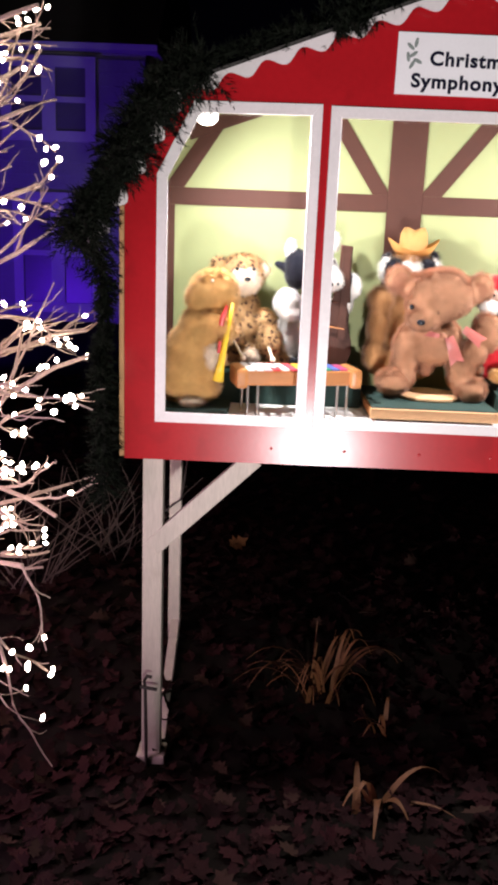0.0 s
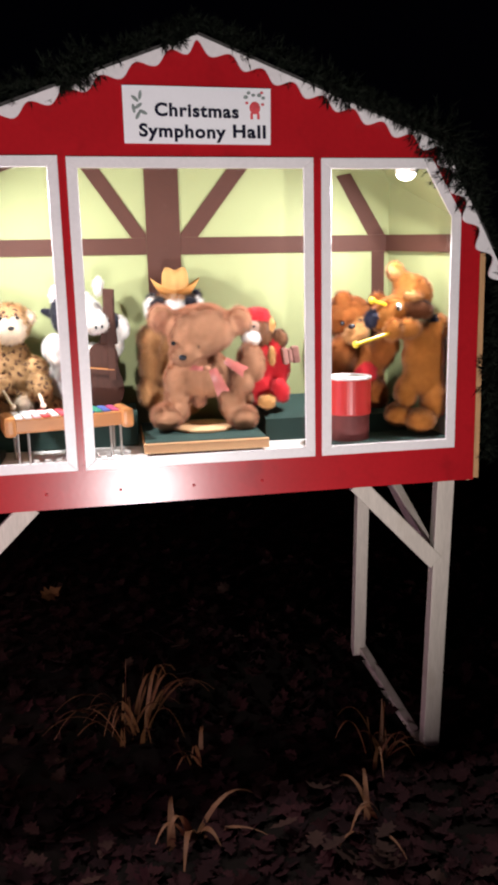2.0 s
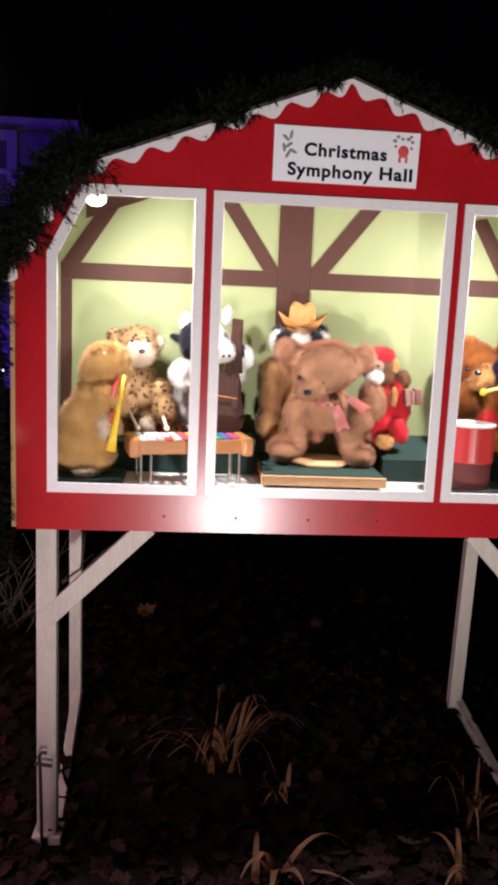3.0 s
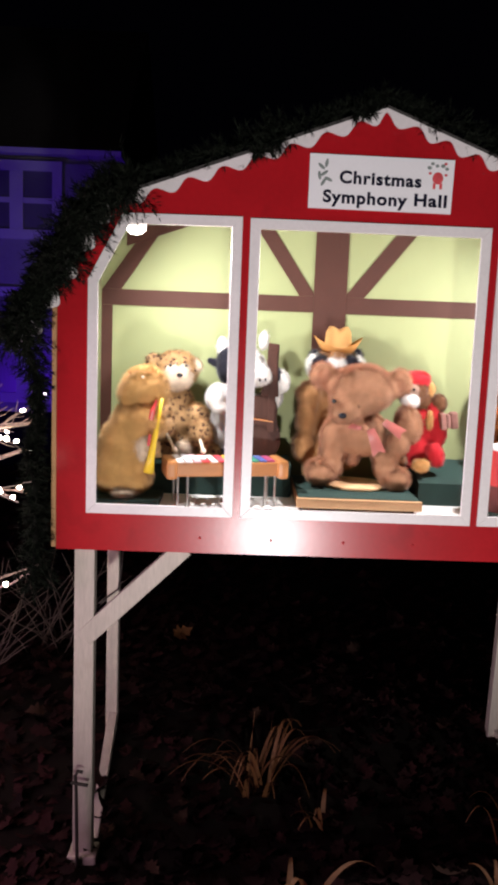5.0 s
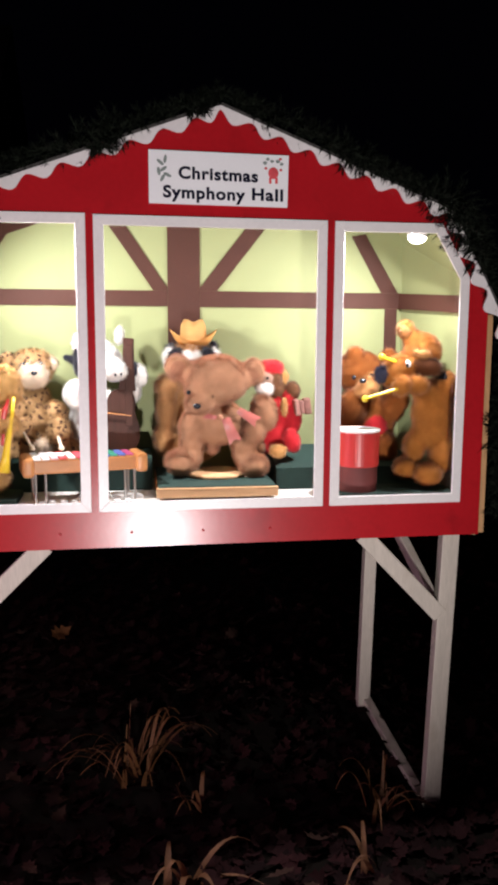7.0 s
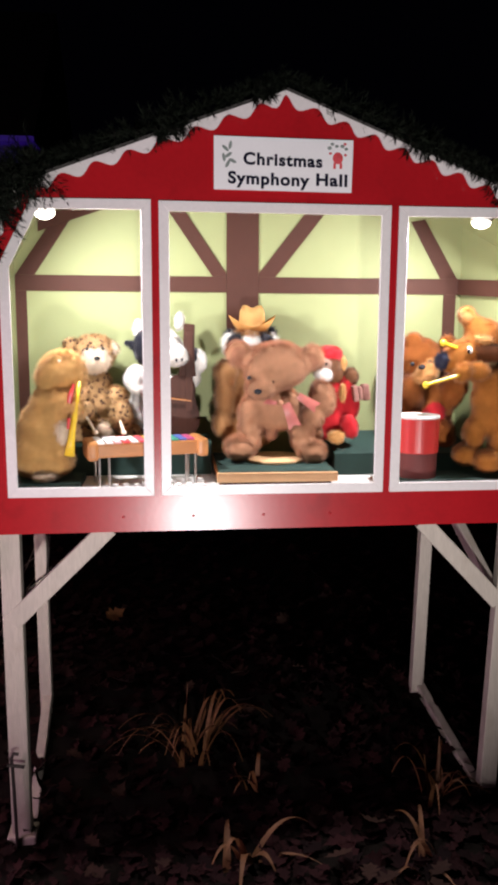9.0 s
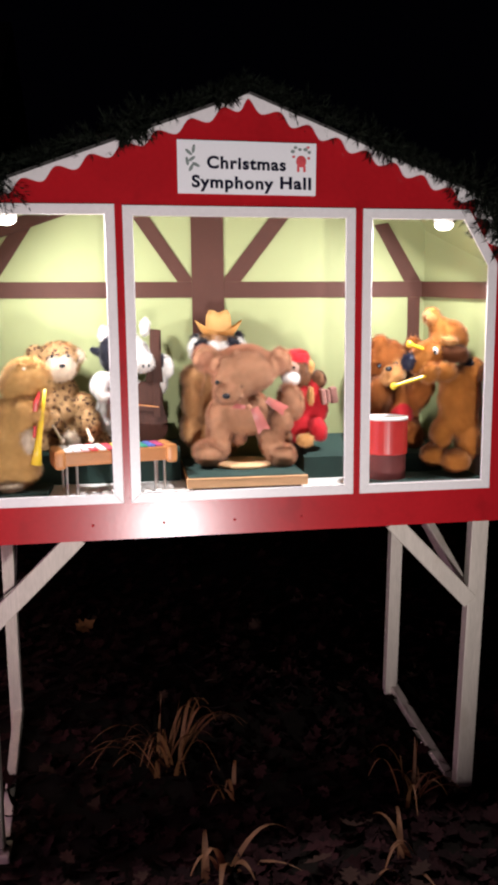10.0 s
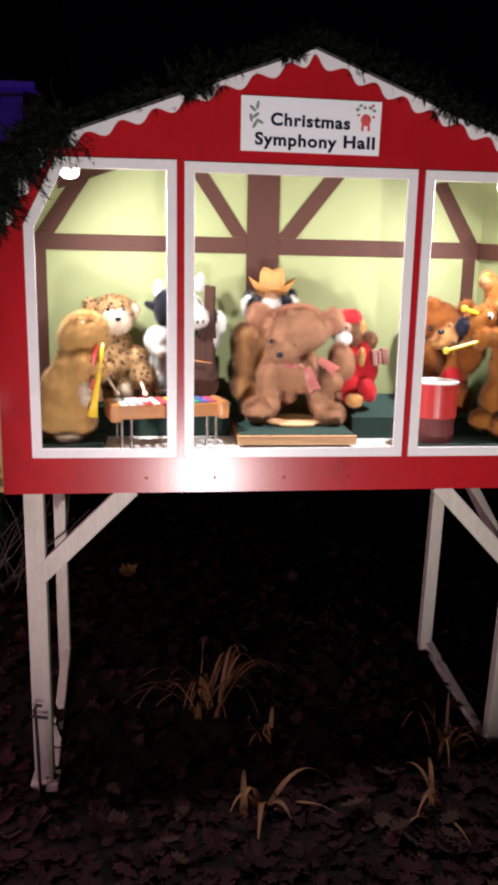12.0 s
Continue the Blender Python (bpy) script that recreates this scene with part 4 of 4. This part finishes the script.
drum = thing("toy_drum", "red tin drum with white rim, lower part coloured darker as shade", "drum")
# the drum's lower part, its shade put into a darker maroon
bm = bmesh.new()
lathe(bm, [(0.070, 0.0), (0.070, 0.088)], (0.505, 0.130, 1.300), 40)
part("base", fixed(bm), DRUM_SHADE, drum, "lower part of the drum, shade put into its dark maroon")
bm = bmesh.new()
lathe(bm, [(0.073, 0.0), (0.075, 0.004), (0.075, 0.118), (0.074, 0.121)], (0.505, 0.130, 1.388), 48)
part("shell", fixed(bm), REDPLASTIC, drum, smooth=False)
bm = bmesh.new()
lathe(bm, [(0.074, 0.0), (0.077, 0.002), (0.077, 0.008), (0.075, 0.010), (0.068, 0.007)], (0.505, 0.130, 1.508), 48)
part("rim", fixed(bm), WHITE, drum, "white rim")


# ---- fir garland round the roof ----
def garland(name, label, path, radius, sprigs, seed, droop=0.25):
    rng = np.random.default_rng(seed)
    pts = [Vector(p) for p in path]
    lens = [(b - a).length for a, b in zip(pts, pts[1:])]
    total = sum(lens)
    verts, faces = [], []

    def at(s):
        for a, b, ln in zip(pts, pts[1:], lens):
            if s <= ln:
                return a.lerp(b, s / ln), (b - a).normalized()
            s -= ln
        return pts[-1], (pts[-1] - pts[-2]).normalized()

    for _ in range(sprigs):
        s = rng.random() * total
        p, d = at(s)
        lump = 0.65 + 0.6 * noise.noise((s * 7, seed, 0.5)) + 0.35 * noise.noise((s * 19, seed, 2.5))
        way = Vector(rng.normal(0, 1, 3))
        way = (way - d * way.dot(d) * 0.5 + Vector((0, -0.25, -droop)) * 1.0).normalized()
        ln = radius * max(0.35, lump) * (0.7 + 0.5 * rng.random())
        side = way.orthogonal().normalized()
        other = way.cross(side)
        for k in range(22):
            t = (k + 0.5) / 22
            q = p + way * ln * t + Vector((0, 0, -0.15 * radius * t * t))
            ang = rng.random() * 6.28
            out = (side * math.cos(ang) + other * math.sin(ang)) * 0.75 + way * 0.75
            n = 0.016 + 0.012 * rng.random()
            w = out.cross(way).normalized() * 0.0021
            i = len(verts)
            verts.extend([q - w, q + w, q + out * n])
            faces.append((i, i + 1, i + 2))
    me = bpy.data.meshes.new(name)
    me.from_pydata([v[:] for v in verts], [], faces)
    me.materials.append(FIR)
    ob = thing(name, label, "garland", "fir garlands")
    needles = new("needles", me)
    needles.parent = ob
    tagged(needles, kind="stuff")
    bm = bmesh.new()
    tube(bm, path, 0.006, 6)
    part("wire", bm, FIR, ob)


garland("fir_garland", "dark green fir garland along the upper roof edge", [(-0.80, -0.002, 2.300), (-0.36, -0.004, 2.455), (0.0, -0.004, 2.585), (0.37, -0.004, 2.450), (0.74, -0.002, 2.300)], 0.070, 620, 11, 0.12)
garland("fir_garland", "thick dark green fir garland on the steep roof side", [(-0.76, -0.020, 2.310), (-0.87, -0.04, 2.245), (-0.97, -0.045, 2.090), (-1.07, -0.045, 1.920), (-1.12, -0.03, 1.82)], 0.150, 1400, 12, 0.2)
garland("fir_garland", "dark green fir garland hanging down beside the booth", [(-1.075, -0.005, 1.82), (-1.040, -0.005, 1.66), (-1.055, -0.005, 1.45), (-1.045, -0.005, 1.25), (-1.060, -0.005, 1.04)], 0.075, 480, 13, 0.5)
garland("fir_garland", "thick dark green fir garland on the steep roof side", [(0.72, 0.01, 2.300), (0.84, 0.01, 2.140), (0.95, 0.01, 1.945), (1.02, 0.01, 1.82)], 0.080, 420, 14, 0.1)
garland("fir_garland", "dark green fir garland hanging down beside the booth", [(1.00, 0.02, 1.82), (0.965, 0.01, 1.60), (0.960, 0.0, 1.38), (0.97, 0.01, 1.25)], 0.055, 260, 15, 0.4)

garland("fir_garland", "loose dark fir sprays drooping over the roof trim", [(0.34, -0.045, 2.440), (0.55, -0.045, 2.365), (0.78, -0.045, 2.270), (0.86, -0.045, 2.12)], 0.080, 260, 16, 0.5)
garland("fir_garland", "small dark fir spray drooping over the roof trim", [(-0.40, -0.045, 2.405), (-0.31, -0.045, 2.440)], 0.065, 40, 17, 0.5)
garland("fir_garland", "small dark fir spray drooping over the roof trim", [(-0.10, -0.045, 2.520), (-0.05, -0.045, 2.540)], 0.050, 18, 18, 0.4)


# ---- tree wound with small lights ----
def lit_tree():
    rng, pick = random.Random(5), random.Random(9)
    tree = thing("wrapped_tree", "bare pale branched tree wound with warm white lights", "tree")
    lights = thing("string_lights", "warm white fairy lights wound along the branches", "string lights")
    base = Vector((-1.98, 0.34, ground_height(-1.98, 0.34) - 0.03))
    trunk = [base + Vector((0.03 * math.sin(i), 0.03 * math.cos(i * 1.7), 0.32 * i)) for i in range(10)]
    bm = bmesh.new()
    tube(bm, trunk, [0.070 - 0.006 * i for i in range(10)], 10)
    part("trunk", bm, BARK, tree)
    bulbs, spots = bmesh.new(), []

    def limb(bm, a, way, length, r, depth):
        pts, radii = [a], [r]
        n = 7
        d = way.normalized()
        for i in range(n):
            d = (d + Vector((rng.uniform(-0.30, 0.30), rng.uniform(-0.30, 0.30), rng.uniform(-0.26, 0.32)))).normalized()
            q = pts[-1] + d * length / n
            bound = -0.262 if q.z > 1.65 else (-0.206 if q.z > 0.85 else -0.285)
            if (q.x + 0.54) / (q.y + 2.42) > bound:
                break
            pts.append(q)
            radii.append(r * (1 - 0.6 * (i + 1) / n))
        n = len(pts) - 1
        if n < 2:
            return
        tube(bm, pts, radii, 6)
        for i in range(2, n + 1):
            if pts[i].x > -1.66 and pick.random() < (0.07 if depth else 0.17):
                for _ in range(pick.choice((1, 1, 2))):
                    spots.append(pts[i] + Vector((pick.uniform(-0.03, 0.03), pick.uniform(-0.02, 0.02), pick.uniform(-0.012, 0.022))))
        if depth < 2:
            for i in range(2, n + 1):
                if rng.random() < (0.75 if depth == 0 else 0.5):
                    w = (d * 0.8 + Vector((rng.uniform(-0.3, 0.5), rng.uniform(-0.6, 0.6), rng.uniform(-0.6, 0.75)))).normalized()
                    limb(bm, pts[i], w, length * rng.uniform(0.28, 0.45), radii[i] * 0.7, depth + 1)

    for k in range(46):
        z = 0.80 + 2.3 * k / 45 + rng.uniform(-0.03, 0.03)
        a = base.lerp(trunk[-1], min(0.98, max(0.1, (z - base.z - 0.25) / (trunk[-1].z - base.z))))
        reach = 0.56 + 0.24 * math.sin(k * 2.4) + (0.12 if z < 1.7 else -0.05)
        bm = bmesh.new()
        limb(bm, a, Vector((1.0, rng.uniform(-0.45, 0.25), 0.05 + 0.22 * (z - 1.2))), reach + 0.1, 0.015, 0)
        part("branch", bm, BARK, tree)
    for k in range(6):
        bm = bmesh.new()
        limb(bm, trunk[3 + k % 6], Vector((rng.uniform(-1, -0.4), rng.uniform(-0.6, 1), 0.4)), 0.7, 0.016, 1)
        part("branch", bm, BARK, tree)
    for p in spots:
        r = bmesh.ops.create_icosphere(bulbs, subdivisions=1, radius=1.0)
        s = rng.uniform(0.0065, 0.0095)
        bmesh.ops.transform(bulbs, matrix=Matrix.LocRotScale(p, Euler((rng.random() * 3, rng.random() * 3, 0)), (s, s, s * 1.6)), verts=r["verts"])
    tagged(part("bulb", bulbs, BULB, lights, "glowing warm bulbs"), kind="stuff")


lit_tree()


# ---- house in blue light behind ----
def far_house():
    house = thing("house", "two-storey sided house washed in blue-violet light", "house")
    y = 8.6
    for i in range(24):
        bm = bmesh.new()
        z = 0.2 + i * 0.16
        vs = [bm.verts.new(p) for p in ((-9, y - 0.022, z), (-2.30, y - 0.022, z), (-2.30, y, z + 0.162), (-9, y, z + 0.162))]
        bk = [bm.verts.new(p) for p in ((-9, y + 0.06, z), (-2.30, y + 0.06, z), (-2.30, y + 0.06, z + 0.162), (-9, y + 0.06, z + 0.162))]
        bm.faces.new(vs)
        for a in range(4):
            b = (a + 1) % 4
            bm.faces.new((vs[b], vs[a], bk[a], bk[b]))
        part("siding_board", fixed(bm), SIDING, house)
    bm = bmesh.new()
    box(bm, (-9, y + 0.07, 0.2), (-2.30, y + 5, 4.125))
    part("wall", bm, SIDING, house)
    bm = bmesh.new()
    slab_pts = [(-9.3, 4.13), (-2.12, 4.13), (-2.12, 4.20), (-9.3, 4.20)]
    slab(bm, slab_pts, y - 0.16, y + 5.2)
    part("eave", fixed(bm), HTRIM, house)
    bm = bmesh.new()
    vs = [bm.verts.new(p) for p in ((-9.3, y - 0.16, 4.205), (-2.12, y - 0.16, 4.205), (-2.12, y + 5.2, 4.205), (-9.3, y + 5.2, 4.205), (-9.3, y + 2.4, 6.6), (-2.12, y + 2.4, 6.6))]
    for f in ((0, 1, 5, 4), (2, 3, 4, 5), (1, 2, 5), (3, 0, 4), (3, 2, 1, 0)):
        bm.faces.new([vs[i] for i in f])
    part("roof", fixed(bm), ROOFING, house)

    def window(x0, x1, z0, z1, lights):
        w = new("window")
        w.parent = house
        bm = bmesh.new()
        t = 0.13
        for lo, hi in (((x0, z0), (x1, z0 + t)), ((x0, z1 - t), (x1, z1)), ((x0, z0 + t), (x0 + t, z1 - t)), ((x1 - t, z0 + t), (x1, z1 - t))):
            box(bm, (lo[0], y - 0.09, lo[1]), (hi[0], y - 0.023, hi[1]))
        for k in range(1, lights):
            xm = x0 + (x1 - x0) * k / lights
            box(bm, (xm - 0.09, y - 0.08, z0 + t), (xm + 0.09, y - 0.024, z1 - t))
        part("window_frame", bm, HTRIM, w)
        bm = bmesh.new()
        zm = (z0 + z1) / 2
        box(bm, (x0 + t, y - 0.072, zm - 0.035), (x1 - t, y - 0.05, zm + 0.035))
        part("sash_bar", bm, HTRIM, w)
        for k in range(lights):
            xa = x0 + t + (x1 - x0 - 2 * t) * k / lights
            xb = x0 + t + (x1 - x0 - 2 * t) * (k + 1) / lights
            bm = bmesh.new()
            box(bm, (xa, y - 0.045, z0 + t), (xb, y - 0.030, z1 - t))
            part("pane", bm, DARKPANE, w)

    window(-4.15, -2.92, 3.02, 4.05, 2)
    window(-4.05, -2.85, 0.80, 2.38, 2)
    window(-7.0, -5.6, 2.98, 4.05, 2)


far_house()


# ---- stake by the front leg and footing ----
stake = thing("garden_stake", "thin black iron stake with hooked top by the leg", "stake")
bm = bmesh.new()
g = ground_height(-0.905, -0.02)
tube(bm, [(-0.905, -0.012, g - 0.03), (-0.908, -0.010, g + 0.15), (-0.912, -0.008, g + 0.30), (-0.915, -0.010, g + 0.335), (-0.905, -0.014, g + 0.355), (-0.888, -0.014, g + 0.352)], 0.006, 8)
part("rod", bm, IRON, stake)
bm = bmesh.new()
tube(bm, [(-0.928, -0.016, g + 0.315), (-0.870, -0.014, g + 0.305)], 0.006, 8)
part("cross_bar", bm, IRON, stake)
for x, w in ((-0.893, 0.05),):
    block = thing("footing_block", "weathered pale block under the front leg", "block", "footings")
    bm = bmesh.new()
    z = ground_height(x, 0.03)
    box(bm, (x - w, -0.005, z - 0.04), (x + w, 0.085, z + 0.022), 0.008)
    part("block", bm, LEGWHITE, block)


cord = thing("power_cord", "thin black cord looped round the rear leg", "cord")
bm = bmesh.new()
tube(bm, [(-0.80, 0.30, 1.160), (-0.84, 0.44, 0.93), (-0.852, 0.470, 0.86), (-0.885, 0.468, 0.835), (-0.922, 0.474, 0.80), (-0.922, 0.530, 0.79), (-0.854, 0.530, 0.80), (-0.852, 0.470, 0.77), (-0.90, 0.468, 0.73)], 0.004, 6)
part("cable", bm, IRON, cord)


# ---- dry strap-leaved clumps ----
def clump(label, x, y, count, reach, height, seed, broad=1.0):
    rng = random.Random(seed)
    plant = thing("dry_grass_clump", label, "dried plant", "dried clumps")
    z = ground_height(x, y)
    for _ in range(count):
        a = rng.uniform(0, 2 * math.pi)
        r, h = reach * rng.uniform(0.35, 1.0), height * rng.uniform(0.45, 1.1)
        w = rng.uniform(0.005, 0.011) * broad
        stiff = rng.random() < (0.18 if broad == 1 else 0.0)
        bm = bmesh.new()
        rows = []
        bx, by = x + rng.uniform(-0.05, 0.05), y + rng.uniform(-0.05, 0.05)
        for i in range(10):
            t = i / 9
            d = r * (t if not stiff else 0.3 * t)
            zz = z - 0.01 + (h * (1 - (1 - 1.55 * t) ** 2) * 1.0 if not stiff else h * 1.25 * t)
            zz = max(zz, z - 0.01 + 0.02 * t)
            c = Vector((bx + d * math.cos(a), by + d * math.sin(a), zz))
            s = Vector((-math.sin(a), math.cos(a), 0.3 * math.sin(5 * t))) * w * (1 - 0.85 * t)
            rows.append((bm.verts.new(c - s), bm.verts.new(c + Vector((0, 0, -0.002))), bm.verts.new(c + s)))
        for r0, r1 in zip(rows, rows[1:]):
            for k in (0, 1):
                bm.faces.new((r0[k], r0[k + 1], r1[k + 1], r1[k]))
        part("leaf_blade", bm, STRAW, plant, smooth=True)


clump("dried orange strap-leaved clump under the booth", -0.29, 0.27, 34, 0.30, 0.22, 1)
clump("sparse dried clump beside the booth leg", 0.56, -0.02, 16, 0.20, 0.18, 2)
clump("few broad arching dry leaves in the litter", -0.15, -0.18, 7, 0.27, 0.15, 3, 1.8)
clump("few arching dry leaves in the litter", 0.46, -0.31, 7, 0.22, 0.13, 4, 1.3)
clump("few arching dry leaves in the litter", -0.10, 0.16, 7, 0.16, 0.10, 5)


# ---- bare shrub stems ----
def shrub(x, y, count, height, seed):
    rng = random.Random(seed)
    ob = thing("bare_shrub", "leafless grey twiggy shrub in the leaf litter", "shrub", "bare shrubs")
    bm = bmesh.new()
    for _ in range(count):
        a, lean = rng.uniform(0, 6.28), rng.uniform(0.2, 1.0)
        p = Vector((x + rng.uniform(-0.1, 0.1), y + rng.uniform(-0.1, 0.1), ground_height(x, y) - 0.02))
        d = Vector((lean * math.cos(a), lean * math.sin(a), 0.8)).normalized()
        pts = [p]
        for i in range(6):
            d = (d + Vector((rng.uniform(-0.2, 0.2), rng.uniform(-0.2, 0.2), rng.uniform(-0.2, 0.15)))).normalized()
            pts.append(pts[-1] + d * height / 6 * rng.uniform(0.7, 1.2))
        tube(bm, pts, [0.0045 - 0.0005 * i for i in range(7)], 5)
    tagged(part("twig", bm, TWIG, ob), kind="stuff")


shrub(-1.55, 0.75, 26, 0.6, 1)
shrub(-1.25, 1.15, 24, 0.6, 2)
shrub(-2.0, 1.2, 24, 0.7, 3)
shrub(-2.30, -0.1, 14, 0.4, 4)


# ---- leaf litter ----
def litter(name, label, count, area, material, size, seed, lift=0.02):
    rng = np.random.default_rng(seed)
    lobes = [(0.0, -0.5), (0.10, -0.32), (0.26, -0.20), (0.16, -0.08), (0.36, 0.06), (0.20, 0.14), (0.26, 0.32), (0.10, 0.34), (0.0, 0.5)]
    rim = lobes + [(-a, b) for a, b in lobes[-2:0:-1]]
    verts, faces = [], []
    for _ in range(count):
        x, y = rng.uniform(area[0], area[1]), rng.uniform(area[2], area[3])
        s = size * rng.uniform(0.6, 1.25)
        e = Euler((rng.normal(0, 0.30), rng.normal(0, 0.30), rng.uniform(0, 6.28)))
        base = Vector((x, y, ground_height(x, y) + lift * rng.uniform(0.15, 1.6)))
        curl, bend = rng.normal(0.5, 0.6), rng.normal(0.2, 0.5)
        i = len(verts)
        for px, py in [(0, -0.1), (0, 0.2)] + rim:
            v = Vector((px * s, py * s, (curl * px * px + bend * py * py) * s))
            v.rotate(e)
            verts.append((base + v)[:])
        n = len(rim)
        for k in range(n):
            a, b = i + 2 + k, i + 2 + (k + 1) % n
            c = i if (rim[k][1] + rim[(k + 1) % n][1]) / 2 < 0.05 else i + 1
            faces.append((c, a, b))
        faces.append((i, i + 2 + 4, i + 1))
        faces.append((i + 1, i + 2 + 12, i))
    me = bpy.data.meshes.new(name)
    me.from_pydata(verts, [], faces)
    me.materials.append(material)
    me.shade_smooth()
    tagged(new(name, me), label, "leaf litter", kind="stuff")


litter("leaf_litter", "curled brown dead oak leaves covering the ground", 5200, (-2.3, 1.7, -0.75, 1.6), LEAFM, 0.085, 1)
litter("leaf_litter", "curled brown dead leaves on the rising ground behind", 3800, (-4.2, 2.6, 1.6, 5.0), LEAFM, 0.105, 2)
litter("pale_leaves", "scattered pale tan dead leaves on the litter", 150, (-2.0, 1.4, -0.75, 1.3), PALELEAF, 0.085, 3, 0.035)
litter("pale_leaves", "large pale tan leaves lying close to the path", 8, (0.05, 0.50, -0.52, -0.26), PALELEAF, 0.125, 6, 0.05)
litter("oak_leaf", "single large orange-brown oak leaf behind the booth", 1, (-0.66, -0.64, 1.19, 1.21), STRAW, 0.16, 8, 0.06)
